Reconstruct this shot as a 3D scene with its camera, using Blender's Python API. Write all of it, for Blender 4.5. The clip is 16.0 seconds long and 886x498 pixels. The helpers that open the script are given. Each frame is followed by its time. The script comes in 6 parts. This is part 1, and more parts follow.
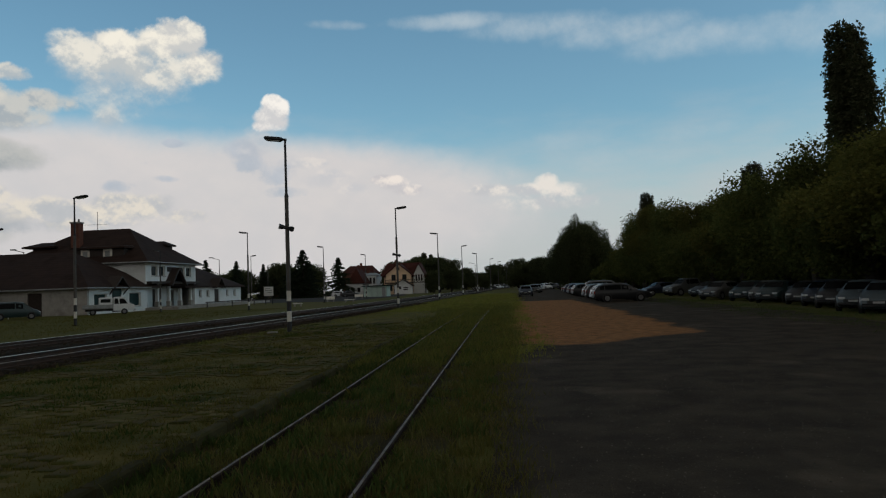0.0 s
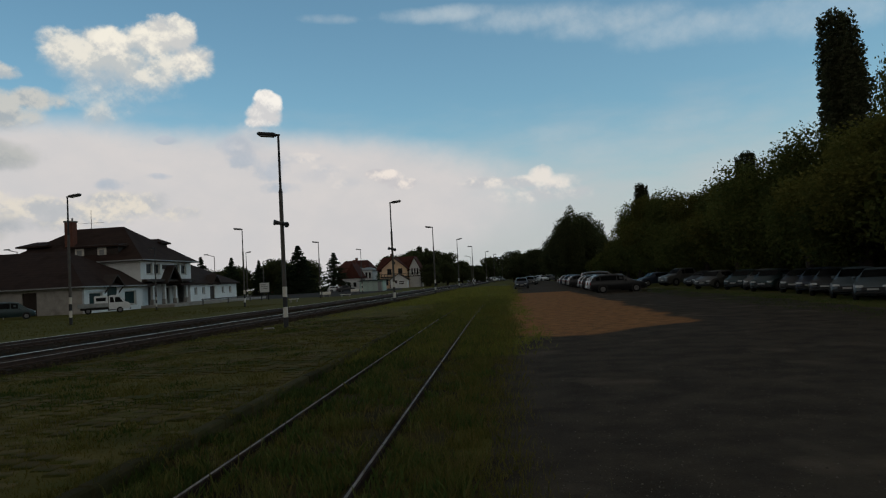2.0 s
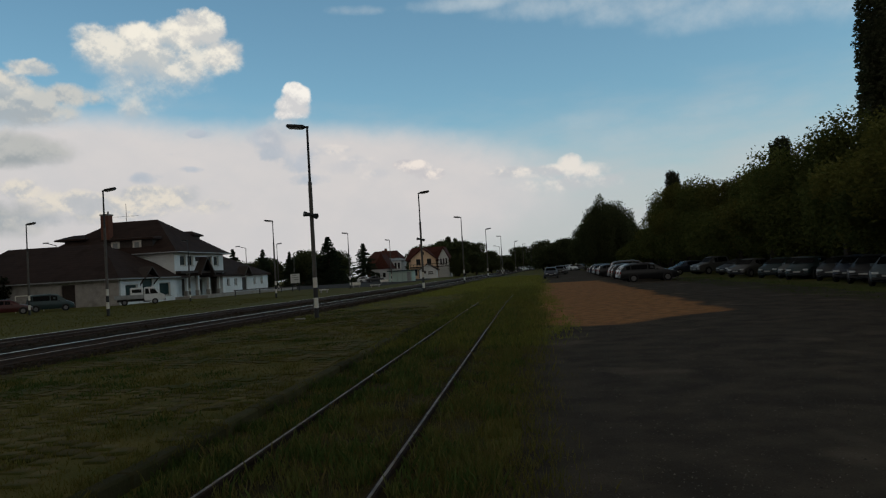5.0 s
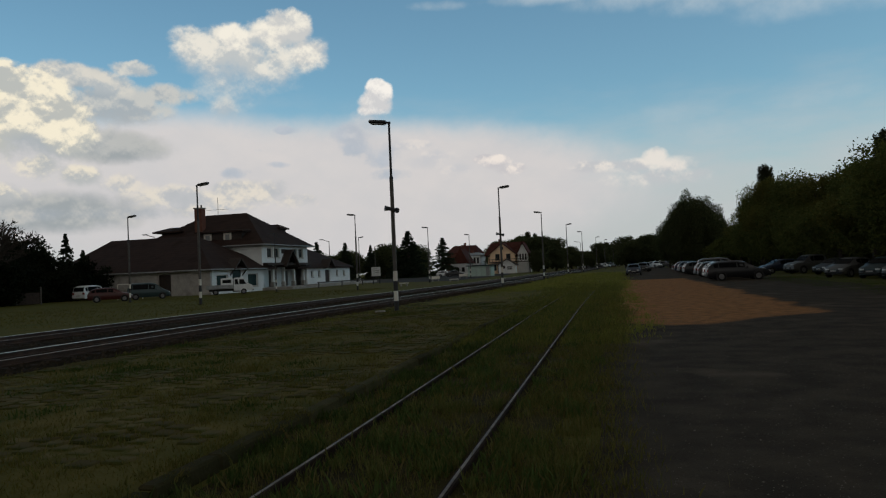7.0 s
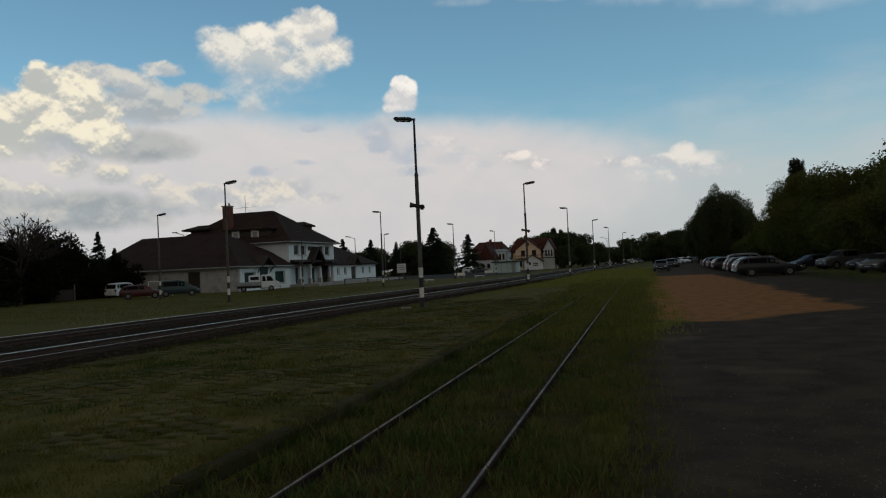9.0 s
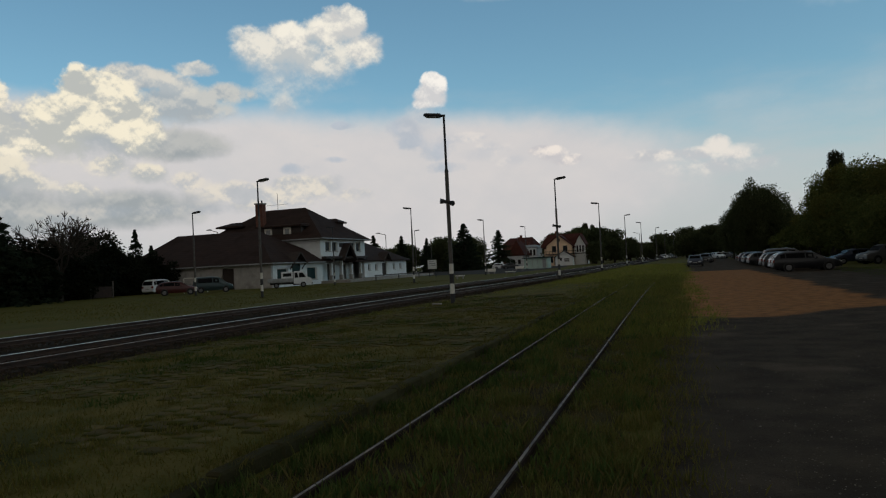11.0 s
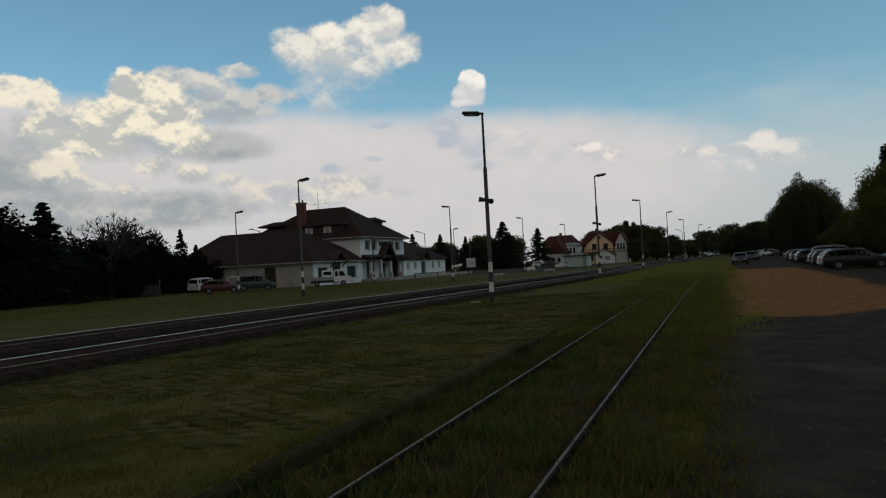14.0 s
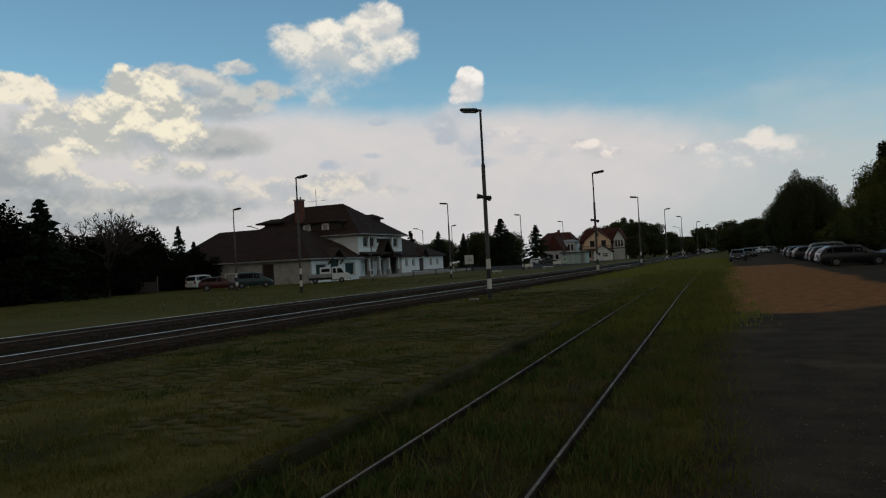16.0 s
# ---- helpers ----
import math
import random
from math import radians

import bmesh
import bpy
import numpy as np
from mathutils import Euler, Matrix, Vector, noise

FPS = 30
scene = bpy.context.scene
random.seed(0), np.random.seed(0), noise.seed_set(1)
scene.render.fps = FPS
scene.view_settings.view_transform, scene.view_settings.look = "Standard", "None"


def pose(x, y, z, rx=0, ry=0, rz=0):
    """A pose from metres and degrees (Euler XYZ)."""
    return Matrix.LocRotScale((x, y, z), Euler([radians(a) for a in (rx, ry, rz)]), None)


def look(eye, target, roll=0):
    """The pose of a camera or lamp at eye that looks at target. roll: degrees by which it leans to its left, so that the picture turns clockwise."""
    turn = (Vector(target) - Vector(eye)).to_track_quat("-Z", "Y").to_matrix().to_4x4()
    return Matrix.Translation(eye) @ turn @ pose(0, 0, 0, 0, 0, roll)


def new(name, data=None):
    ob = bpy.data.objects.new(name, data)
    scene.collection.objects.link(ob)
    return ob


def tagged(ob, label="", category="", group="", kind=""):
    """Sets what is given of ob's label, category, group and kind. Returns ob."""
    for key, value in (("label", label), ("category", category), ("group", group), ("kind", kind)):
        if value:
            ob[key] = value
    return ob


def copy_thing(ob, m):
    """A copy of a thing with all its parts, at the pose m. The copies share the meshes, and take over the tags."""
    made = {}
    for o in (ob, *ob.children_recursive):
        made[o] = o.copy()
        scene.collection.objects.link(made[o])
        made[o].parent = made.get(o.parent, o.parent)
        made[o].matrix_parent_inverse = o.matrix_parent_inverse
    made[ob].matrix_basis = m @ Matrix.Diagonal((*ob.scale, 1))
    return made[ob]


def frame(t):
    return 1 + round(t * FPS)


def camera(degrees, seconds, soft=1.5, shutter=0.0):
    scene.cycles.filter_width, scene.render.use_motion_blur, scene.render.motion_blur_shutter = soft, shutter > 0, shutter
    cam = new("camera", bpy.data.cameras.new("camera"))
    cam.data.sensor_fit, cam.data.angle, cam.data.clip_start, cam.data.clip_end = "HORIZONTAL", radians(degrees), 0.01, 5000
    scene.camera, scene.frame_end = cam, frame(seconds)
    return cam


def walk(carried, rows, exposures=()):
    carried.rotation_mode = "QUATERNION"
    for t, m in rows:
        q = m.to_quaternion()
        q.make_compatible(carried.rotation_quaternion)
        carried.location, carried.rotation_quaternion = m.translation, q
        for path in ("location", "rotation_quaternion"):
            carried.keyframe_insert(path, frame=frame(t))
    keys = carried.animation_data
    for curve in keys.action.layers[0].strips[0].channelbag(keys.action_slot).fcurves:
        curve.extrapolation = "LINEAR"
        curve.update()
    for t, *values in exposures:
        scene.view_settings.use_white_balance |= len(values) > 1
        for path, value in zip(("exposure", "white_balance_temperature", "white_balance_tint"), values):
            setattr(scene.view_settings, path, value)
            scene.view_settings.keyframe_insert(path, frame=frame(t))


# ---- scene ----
cam = camera(65.35, 16.0, soft=1.2)
EYE = (0.0, 0.0, 1.85)
walk(cam, [(t, pose(*EYE, 90 + pitch, roll, yaw)) for t, yaw, pitch, roll in (
    (0.0, 5.26, 3.04, 2.12),
    (0.5, 4.66, 2.55, 2.09),
    (1.0, 4.46, 2.25, 2.20),
    (1.5, 4.44, 2.49, 2.70),
    (2.0, 4.92, 2.48, 3.00),
    (2.5, 4.57, 2.23, 3.01),
    (3.0, 6.23, 1.91, 2.69),
    (5.5, 7.57, 1.75, 3.33),
    (6.0, 8.26, 1.67, 3.23),
    (6.5, 10.26, 1.60, 2.94),
    (7.0, 13.87, 1.69, 2.54),
    (7.5, 15.63, 1.27, 2.70),
    (8.0, 15.79, 1.57, 2.80),
    (8.5, 15.76, 1.70, 2.69),
    (9.0, 15.98, 1.50, 2.70),
    (11.5, 18.97, 1.19, 2.90),
    (12.0, 19.13, 0.98, 2.92),
    (12.5, 18.95, 1.18, 3.18),
    (13.0, 19.65, 1.11, 2.96),
    (13.5, 20.64, 1.50, 2.85),
    (14.0, 21.74, 1.32, 2.99),
    (14.5, 22.24, 1.46, 2.91),
    (15.0, 22.21, 1.58, 2.66),
    (15.5, 21.48, 1.33, 2.80),
    (16.0, 21.58, 1.06, 3.01),
)])

# ---------------------------------------------------------------- world and light
world = bpy.data.worlds.new("sky")
scene.world = world
world.use_nodes = True
WT = world.node_tree
WT.nodes.clear()


def wn(kind, **inputs):
    n = WT.nodes.new(kind)
    for k, v in inputs.items():
        n.inputs[int(k[1:])].default_value = v
    return n


def wmath(op, a, b=0.0, c=0.0, clamp=False):
    n = WT.nodes.new("ShaderNodeMath")
    n.operation, n.use_clamp = op, clamp
    for i, v in enumerate((a, b, c)):
        if isinstance(v, (int, float)):
            n.inputs[i].default_value = v
        else:
            WT.links.new(v, n.inputs[i])
    return n.outputs[0]


def wmix(fac, a, b):
    n = WT.nodes.new("ShaderNodeMix")
    n.data_type = "RGBA"
    for i, v in ((0, fac), (6, a), (7, b)):
        if isinstance(v, (int, float)):
            n.inputs[i].default_value = v
        elif isinstance(v, tuple):
            n.inputs[i].default_value = (*v, 1)
        else:
            WT.links.new(v, n.inputs[i])
    return n.outputs[2]


def wsmooth(v, lo, hi):
    n = WT.nodes.new("ShaderNodeMapRange")
    n.interpolation_type = "SMOOTHSTEP"
    WT.links.new(v, n.inputs[0])
    n.inputs[1].default_value, n.inputs[2].default_value = lo, hi
    return n.outputs[0]


SUN_AZ, SUN_EL = 115.0, 50.0
coord = WT.nodes.new("ShaderNodeTexCoord")
sep = WT.nodes.new("ShaderNodeSeparateXYZ")
WT.links.new(coord.outputs["Generated"], sep.inputs[0])
AZ = wmath("MULTIPLY", wmath("ARCTAN2", sep.outputs[0], sep.outputs[1]), 57.2958)
EL = wmath("MULTIPLY", wmath("ARCSINE", sep.outputs[2]), 57.2958)


def wnoise(scale, detail, rough, stretch=1.0, shift=0.0):
    m = WT.nodes.new("ShaderNodeMapping")
    m.inputs["Location"].default_value = (0, 0, shift)
    m.inputs["Scale"].default_value = (1, 1, stretch)
    WT.links.new(coord.outputs["Generated"], m.inputs[0])
    n = WT.nodes.new("ShaderNodeTexNoise")
    WT.links.new(m.outputs[0], n.inputs["Vector"])
    n.inputs["Scale"].default_value, n.inputs["Detail"].default_value, n.inputs["Roughness"].default_value = scale, detail, rough
    return wmath("SUBTRACT", n.outputs[0], 0.5)


PUFF = wnoise(17, 7, 0.58, 1.2)
PUFF_UP = wnoise(17, 7, 0.58, 1.2, 0.016)
BILLOW = wnoise(60, 5, 0.6, 1.1)
BILLOW_UP = wnoise(60, 5, 0.6, 1.1, 0.0045)
WISP = wnoise(7, 6, 0.6, 3.2)
SHADE = wnoise(13, 4, 0.5, 1.5)


def wheads(scale, shift=0.0):
    """Rounded cauliflower heads."""
    m = WT.nodes.new("ShaderNodeMapping")
    m.inputs["Location"].default_value = (0, 0, shift)
    WT.links.new(coord.outputs["Generated"], m.inputs[0])
    warp = WT.nodes.new("ShaderNodeVectorMath")
    warp.operation = "MULTIPLY_ADD"
    wob = WT.nodes.new("ShaderNodeTexNoise")
    wob.inputs["Scale"].default_value, wob.inputs["Detail"].default_value = 30, 4
    WT.links.new(m.outputs[0], wob.inputs["Vector"])
    WT.links.new(wob.outputs["Color"], warp.inputs[0])
    warp.inputs[1].default_value = (0.035, 0.035, 0.035)
    WT.links.new(m.outputs[0], warp.inputs[2])
    v = WT.nodes.new("ShaderNodeTexVoronoi")
    v.feature = "SMOOTH_F1"
    v.inputs["Scale"].default_value, v.inputs["Smoothness"].default_value = scale, 0.35
    WT.links.new(warp.outputs[0], v.inputs["Vector"])
    return wmath("SUBTRACT", 0.45, v.outputs["Distance"])


HEADS = wheads(24)
HEADS_UP = wheads(24, 0.010)
# brightness of the lit upper sides of puffs and heads against their shaded undersides
RELIEF = wmath("ADD", wmath("ADD", wmath("MULTIPLY", wmath("SUBTRACT", PUFF, PUFF_UP), 1.9), wmath("MULTIPLY", wmath("SUBTRACT", BILLOW, BILLOW_UP), 1.3)), wmath("MULTIPLY", wmath("SUBTRACT", HEADS, HEADS_UP), 1.5))

sky = WT.nodes.new("ShaderNodeTexSky")
sky.sky_type, sky.sun_disc = "NISHITA", False
sky.sun_elevation, sky.sun_rotation = radians(SUN_EL), radians(SUN_AZ)
sky.air_density, sky.dust_density, sky.ozone_density = 1.0, 1.6, 2.0
gain = WT.nodes.new("ShaderNodeVectorMath")
gain.operation = "MULTIPLY"
WT.links.new(sky.outputs[0], gain.inputs[0])
gain.inputs[1].default_value = (0.102, 0.135, 0.121)
col = gain.outputs[0]
# pale band of far cloud over the horizon
col = wmix(wmath("MULTIPLY", wsmooth(wmath("ADD", EL, wmath("MULTIPLY", WISP, 8.0)), 15.0, 3.0), 0.9), col, (0.52, 0.535, 0.545))


def cloud(col, blobs, wobble, soft, opacity, lit, dim, base=0.9, relief=1.0, rise=0.55):
    """Lobes (azimuth, elevation, half-widths in degrees) with billowing edges, lit on their upper sides and grey below."""
    dens = None
    for a, e, ra, re in blobs:
        u = wmath("DIVIDE", wmath("SUBTRACT", AZ, a), ra)
        v = wmath("DIVIDE", wmath("SUBTRACT", EL, e), re)
        q = wmath("SUBTRACT", 1.18, wmath("ADD", wmath("MULTIPLY", u, u), wmath("MULTIPLY", v, v)))
        dens = q if dens is None else wmath("SMOOTH_MAX", dens, q, 0.3)
    lowest, top = min(b[1] - b[3] for b in blobs), max(b[1] + b[3] for b in blobs)
    height = wmath("DIVIDE", wmath("SUBTRACT", EL, lowest), top - lowest, clamp=True)
    d = wmath("ADD", dens, wmath("ADD", wmath("MULTIPLY", PUFF, wobble), wmath("ADD", wmath("MULTIPLY", BILLOW, wobble * 0.6), wmath("MULTIPLY", HEADS, wobble * 0.4))))
    d = wmath("DIVIDE", d, wmath("ADD", soft, wmath("MULTIPLY", wmath("SUBTRACT", 1.0, height), soft * base)))
    alpha = wmath("MULTIPLY", wsmooth(d, 0.0, 1.0), opacity)
    light = wmath("ADD", wmath("MULTIPLY", height, rise), wmath("ADD", wmath("MULTIPLY", SHADE, 0.9), wmath("MULTIPLY", RELIEF, relief)))
    return wmix(alpha, col, wmix(wsmooth(light, -0.12, 0.80), dim, lit))


# high thin streaks
col = cloud(col, [(-3.7, 21.2, 6.18, 0.76), (3.9, 20.4, 6.95, 1.18), (9.8, 19.4, 6.65, 1.49), (15.8, 18.0, 7.04, 1.46), (21.0, 17.6, 5.37, 1.57), (25.8, 17.4, 4.90, 2.25)], 1.2, 1.8, 0.72, (0.57, 0.63, 0.655), (0.49, 0.585, 0.645), 0.3, 0.3)
col = cloud(col, [(5.3, 11.4, 4.11, 0.90), (15.4, 11.2, 5.38, 0.69), (8.8, 9.5, 6.64, 1.16), (-13.6, 21.1, 2.80, 0.42)], 2.0, 2.2, 0.42, (0.57, 0.62, 0.64), (0.48, 0.56, 0.60), 0.3, 0.3)
# the wide pale sheet
col = cloud(col, [(-21, 6.4, 25, 6.3), (-35, 7.2, 15, 6.1), (-50, 7.8, 17, 6.0)], 0.22, 0.7, 0.95, (0.69, 0.645, 0.625), (0.60, 0.585, 0.59), 0.0, 0.12)
# blue-grey rents in the sheet
col = cloud(col, [(-21.6, 11.3, 1.88, 0.91), (-20.4, 10.3, 1.69, 1.00), (-18.9, 9.6, 2.06, 1.19), (-26.1, 11.7, 1.03, 0.32), (-30.4, 8.4, 1.38, 0.50), (-27.0, 9.0, 1.03, 0.28), (-17.8, 8.0, 2.33, 0.55), (-28.5, 10.1, 0.84, 0.32)], 3.6, 1.3, 0.72, (0.47, 0.52, 0.59), (0.37, 0.44, 0.52), 0.2, 0.6)
# cloud shoulders right of the tower
col = cloud(col, [(-16.0, 10.3, 1.58, 0.50), (-14.0, 9.3, 1.84, 0.64), (-12.4, 8.2, 1.64, 0.59), (-14.9, 8.8, 2.31, 0.73)], 1.8, 0.9, 0.75, (0.74, 0.69, 0.65), (0.54, 0.55, 0.58), 1.2, 1.2)
# far cumulus
col = cloud(col, [(3.7, 8.1, 1.14, 0.91), (5.0, 7.3, 1.86, 0.90), (6.4, 6.4, 1.59, 0.73), (1.9, 7.5, 2.35, 0.72), (-0.7, 7.7, 2.44, 0.60), (3.0, 6.5, 4.22, 0.84)], 1.5, 0.6, 0.9, (0.82, 0.76, 0.69), (0.54, 0.545, 0.56), 2.4, 1.2)
col = cloud(col, [(-9.1, 8.6, 1.52, 0.72), (-10.1, 8.9, 1.08, 0.49), (-7.9, 8.0, 1.59, 0.54)], 1.5, 0.5, 0.92, (0.86, 0.78, 0.71), (0.57, 0.55, 0.56), 1.6, 1.2)
# creamy bank over the station
col = cloud(col, [(-32.4, 6.1, 4.09, 1.19), (-28.6, 6.8, 3.24, 1.11), (-25.9, 6.1, 2.06, 0.74), (-35.9, 6.5, 2.66, 1.08), (-38.5, 7.4, 1.99, 0.98), (-30.5, 7.2, 2.30, 0.64)], 1.9, 0.8, 0.85, (0.76, 0.70, 0.60), (0.47, 0.49, 0.51), 0.9, 1.4)
# grey haze under the western heap
col = cloud(col, [(-51.3, 5.2, 8.59, 2.45), (-42.4, 5.4, 6.59, 1.75), (-53.3, 8.0, 4.48, 3.17), (-39.3, 10.2, 4.72, 1.49)], 1.1, 0.9, 0.92, (0.47, 0.48, 0.465), (0.32, 0.355, 0.37), 0.2, 1.0)
# the western heap: dim back, then the bright heads
col = cloud(col, [(-45.0, 11.5, 5.99, 2.94), (-50.8, 10.7, 3.99, 2.01), (-39.1, 13.3, 4.73, 1.89), (-35.6, 14.2, 2.67, 0.96), (-42.0, 15.0, 3.33, 1.17)], 1.7, 0.8, 0.95, (0.58, 0.575, 0.54), (0.39, 0.43, 0.455), 0.6, 1.5)
col = cloud(col, [(-37.3, 15.9, 1.85, 0.64), (-39.5, 14.7, 2.40, 0.94), (-43.3, 15.0, 1.64, 0.91), (-41.6, 15.4, 1.68, 0.67)], 2.2, 0.8, 0.9, (0.70, 0.67, 0.60), (0.45, 0.49, 0.51), 0.9, 1.3)
col = cloud(col, [(-44.6, 13.0, 3.22, 2.58), (-47.2, 11.8, 2.78, 1.98), (-42.0, 11.5, 2.17, 2.23), (-45.7, 14.4, 1.43, 0.98), (-48.2, 10.1, 3.42, 1.82)], 1.9, 0.5, 0.97, (0.92, 0.84, 0.66), (0.50, 0.51, 0.48), 1.2, 1.6)
col = cloud(col, [(-51.5, 11.2, 2.01, 1.20), (-50.2, 10.3, 2.20, 1.46), (-53.0, 13.7, 2.64, 1.16), (-51.7, 13.1, 1.43, 0.94)], 1.9, 0.5, 0.96, (0.90, 0.82, 0.66), (0.50, 0.51, 0.49), 1.2, 1.5)
col = cloud(col, [(-43.9, 8.5, 1.78, 1.12), (-41.5, 8.0, 2.18, 0.96), (-49.0, 7.3, 2.24, 0.99), (-46.4, 6.6, 2.34, 0.93), (-50.8, 8.4, 1.81, 0.89)], 2.0, 0.7, 0.9, (0.82, 0.75, 0.61), (0.46, 0.48, 0.48), 1.2, 1.6)
col = cloud(col, [(-52.7, 6.4, 3.84, 0.56), (-46.4, 5.2, 5.45, 0.60), (-38.6, 5.3, 5.17, 0.63)], 2.4, 1.2, 0.7, (0.58, 0.56, 0.52), (0.38, 0.42, 0.46), 0.4, 1.0)
# the cloud high over the sheet, trailing a thin veil
col = cloud(col, [(-30.5, 16.0, 3.32, 2.69), (-31.8, 17.1, 3.30, 2.06), (-28.2, 16.6, 4.19, 2.17), (-25.3, 17.6, 2.82, 1.73), (-30.9, 13.6, 1.38, 1.15)], 1.6, 1.1, 0.92, (0.66, 0.66, 0.625), (0.45, 0.51, 0.55), 0.7, 1.2)
col = cloud(col, [(-33.1, 18.1, 2.09, 1.52), (-30.3, 17.8, 3.33, 1.97), (-27.3, 18.7, 2.62, 1.87), (-24.7, 17.3, 2.16, 1.21), (-28.1, 17.0, 3.26, 1.56)], 1.7, 0.6, 0.95, (0.82, 0.78, 0.69), (0.53, 0.555, 0.555), 1.6, 1.6)
col = cloud(col, [(-25.2, 19.4, 1.51, 1.44), (-26.8, 19.3, 1.88, 1.44), (-24.4, 17.8, 1.79, 1.12), (-29.9, 18.7, 1.39, 1.02)], 1.7, 0.6, 0.95, (0.90, 0.85, 0.74), (0.60, 0.60, 0.585), 1.0, 1.3)
# the white tower
col = cloud(col, [(-19.1, 12.2, 1.88, 1.53), (-20.2, 11.4, 1.88, 1.18), (-18.6, 10.4, 2.34, 1.09)], 2.0, 1.3, 0.65, (0.60, 0.60, 0.61), (0.47, 0.50, 0.55), 0.4, 0.9)
col = cloud(col, [(-18.7, 14.2, 1.25, 1.05), (-18.6, 14.8, 1.08, 0.88), (-19.0, 13.8, 1.36, 0.89), (-18.4, 13.5, 1.12, 0.80), (-19.5, 13.3, 0.94, 0.54)], 1.5, 0.5, 0.97, (0.95, 0.90, 0.83), (0.64, 0.63, 0.63), 1.0, 1.2, 0.9)
# unseen dark sky added overhead to dim the ground, paler behind; bright sky stays ahead
unseen_dim = wmix(wsmooth(SHADE, -0.2, 0.25), (0.075, 0.074, 0.070), (0.15, 0.145, 0.135))
over = wsmooth(wmath("ADD", EL, wmath("MULTIPLY", WISP, 14.0)), 25.0, 36.0)
behind = wsmooth(wmath("ADD", wmath("MULTIPLY", sep.outputs[1], -1.0), wmath("MULTIPLY", WISP, 0.5)), 0.05, 0.35)
col = wmix(behind, col, wmix(wsmooth(SHADE, -0.2, 0.25), (0.28, 0.275, 0.26), (0.42, 0.40, 0.375)))
col = wmix(over, col, unseen_dim)
bg = WT.nodes.new("ShaderNodeBackground")
bg.inputs[1].default_value = 1.0
WT.links.new(col, bg.inputs[0])
wout = WT.nodes.new("ShaderNodeOutputWorld")
WT.links.new(bg.outputs[0], wout.inputs[0])

sun_data = bpy.data.lights.new("sun", "SUN")
sun_data.energy, sun_data.angle, sun_data.color = 0.12, radians(25), (1.0, 0.93, 0.82)
sun = new("sun", sun_data)
sa, se = radians(SUN_AZ), radians(SUN_EL)
sun.matrix_world = look((60 * math.sin(sa), 60 * math.cos(sa), 60), (60 * math.sin(sa) - math.sin(sa) * math.cos(se), 60 * math.cos(sa) - math.cos(sa) * math.cos(se), 60 - math.sin(se)))


# ---------------------------------------------------------------- materials
def link(t, a, b):
    t.links.new(a, b)


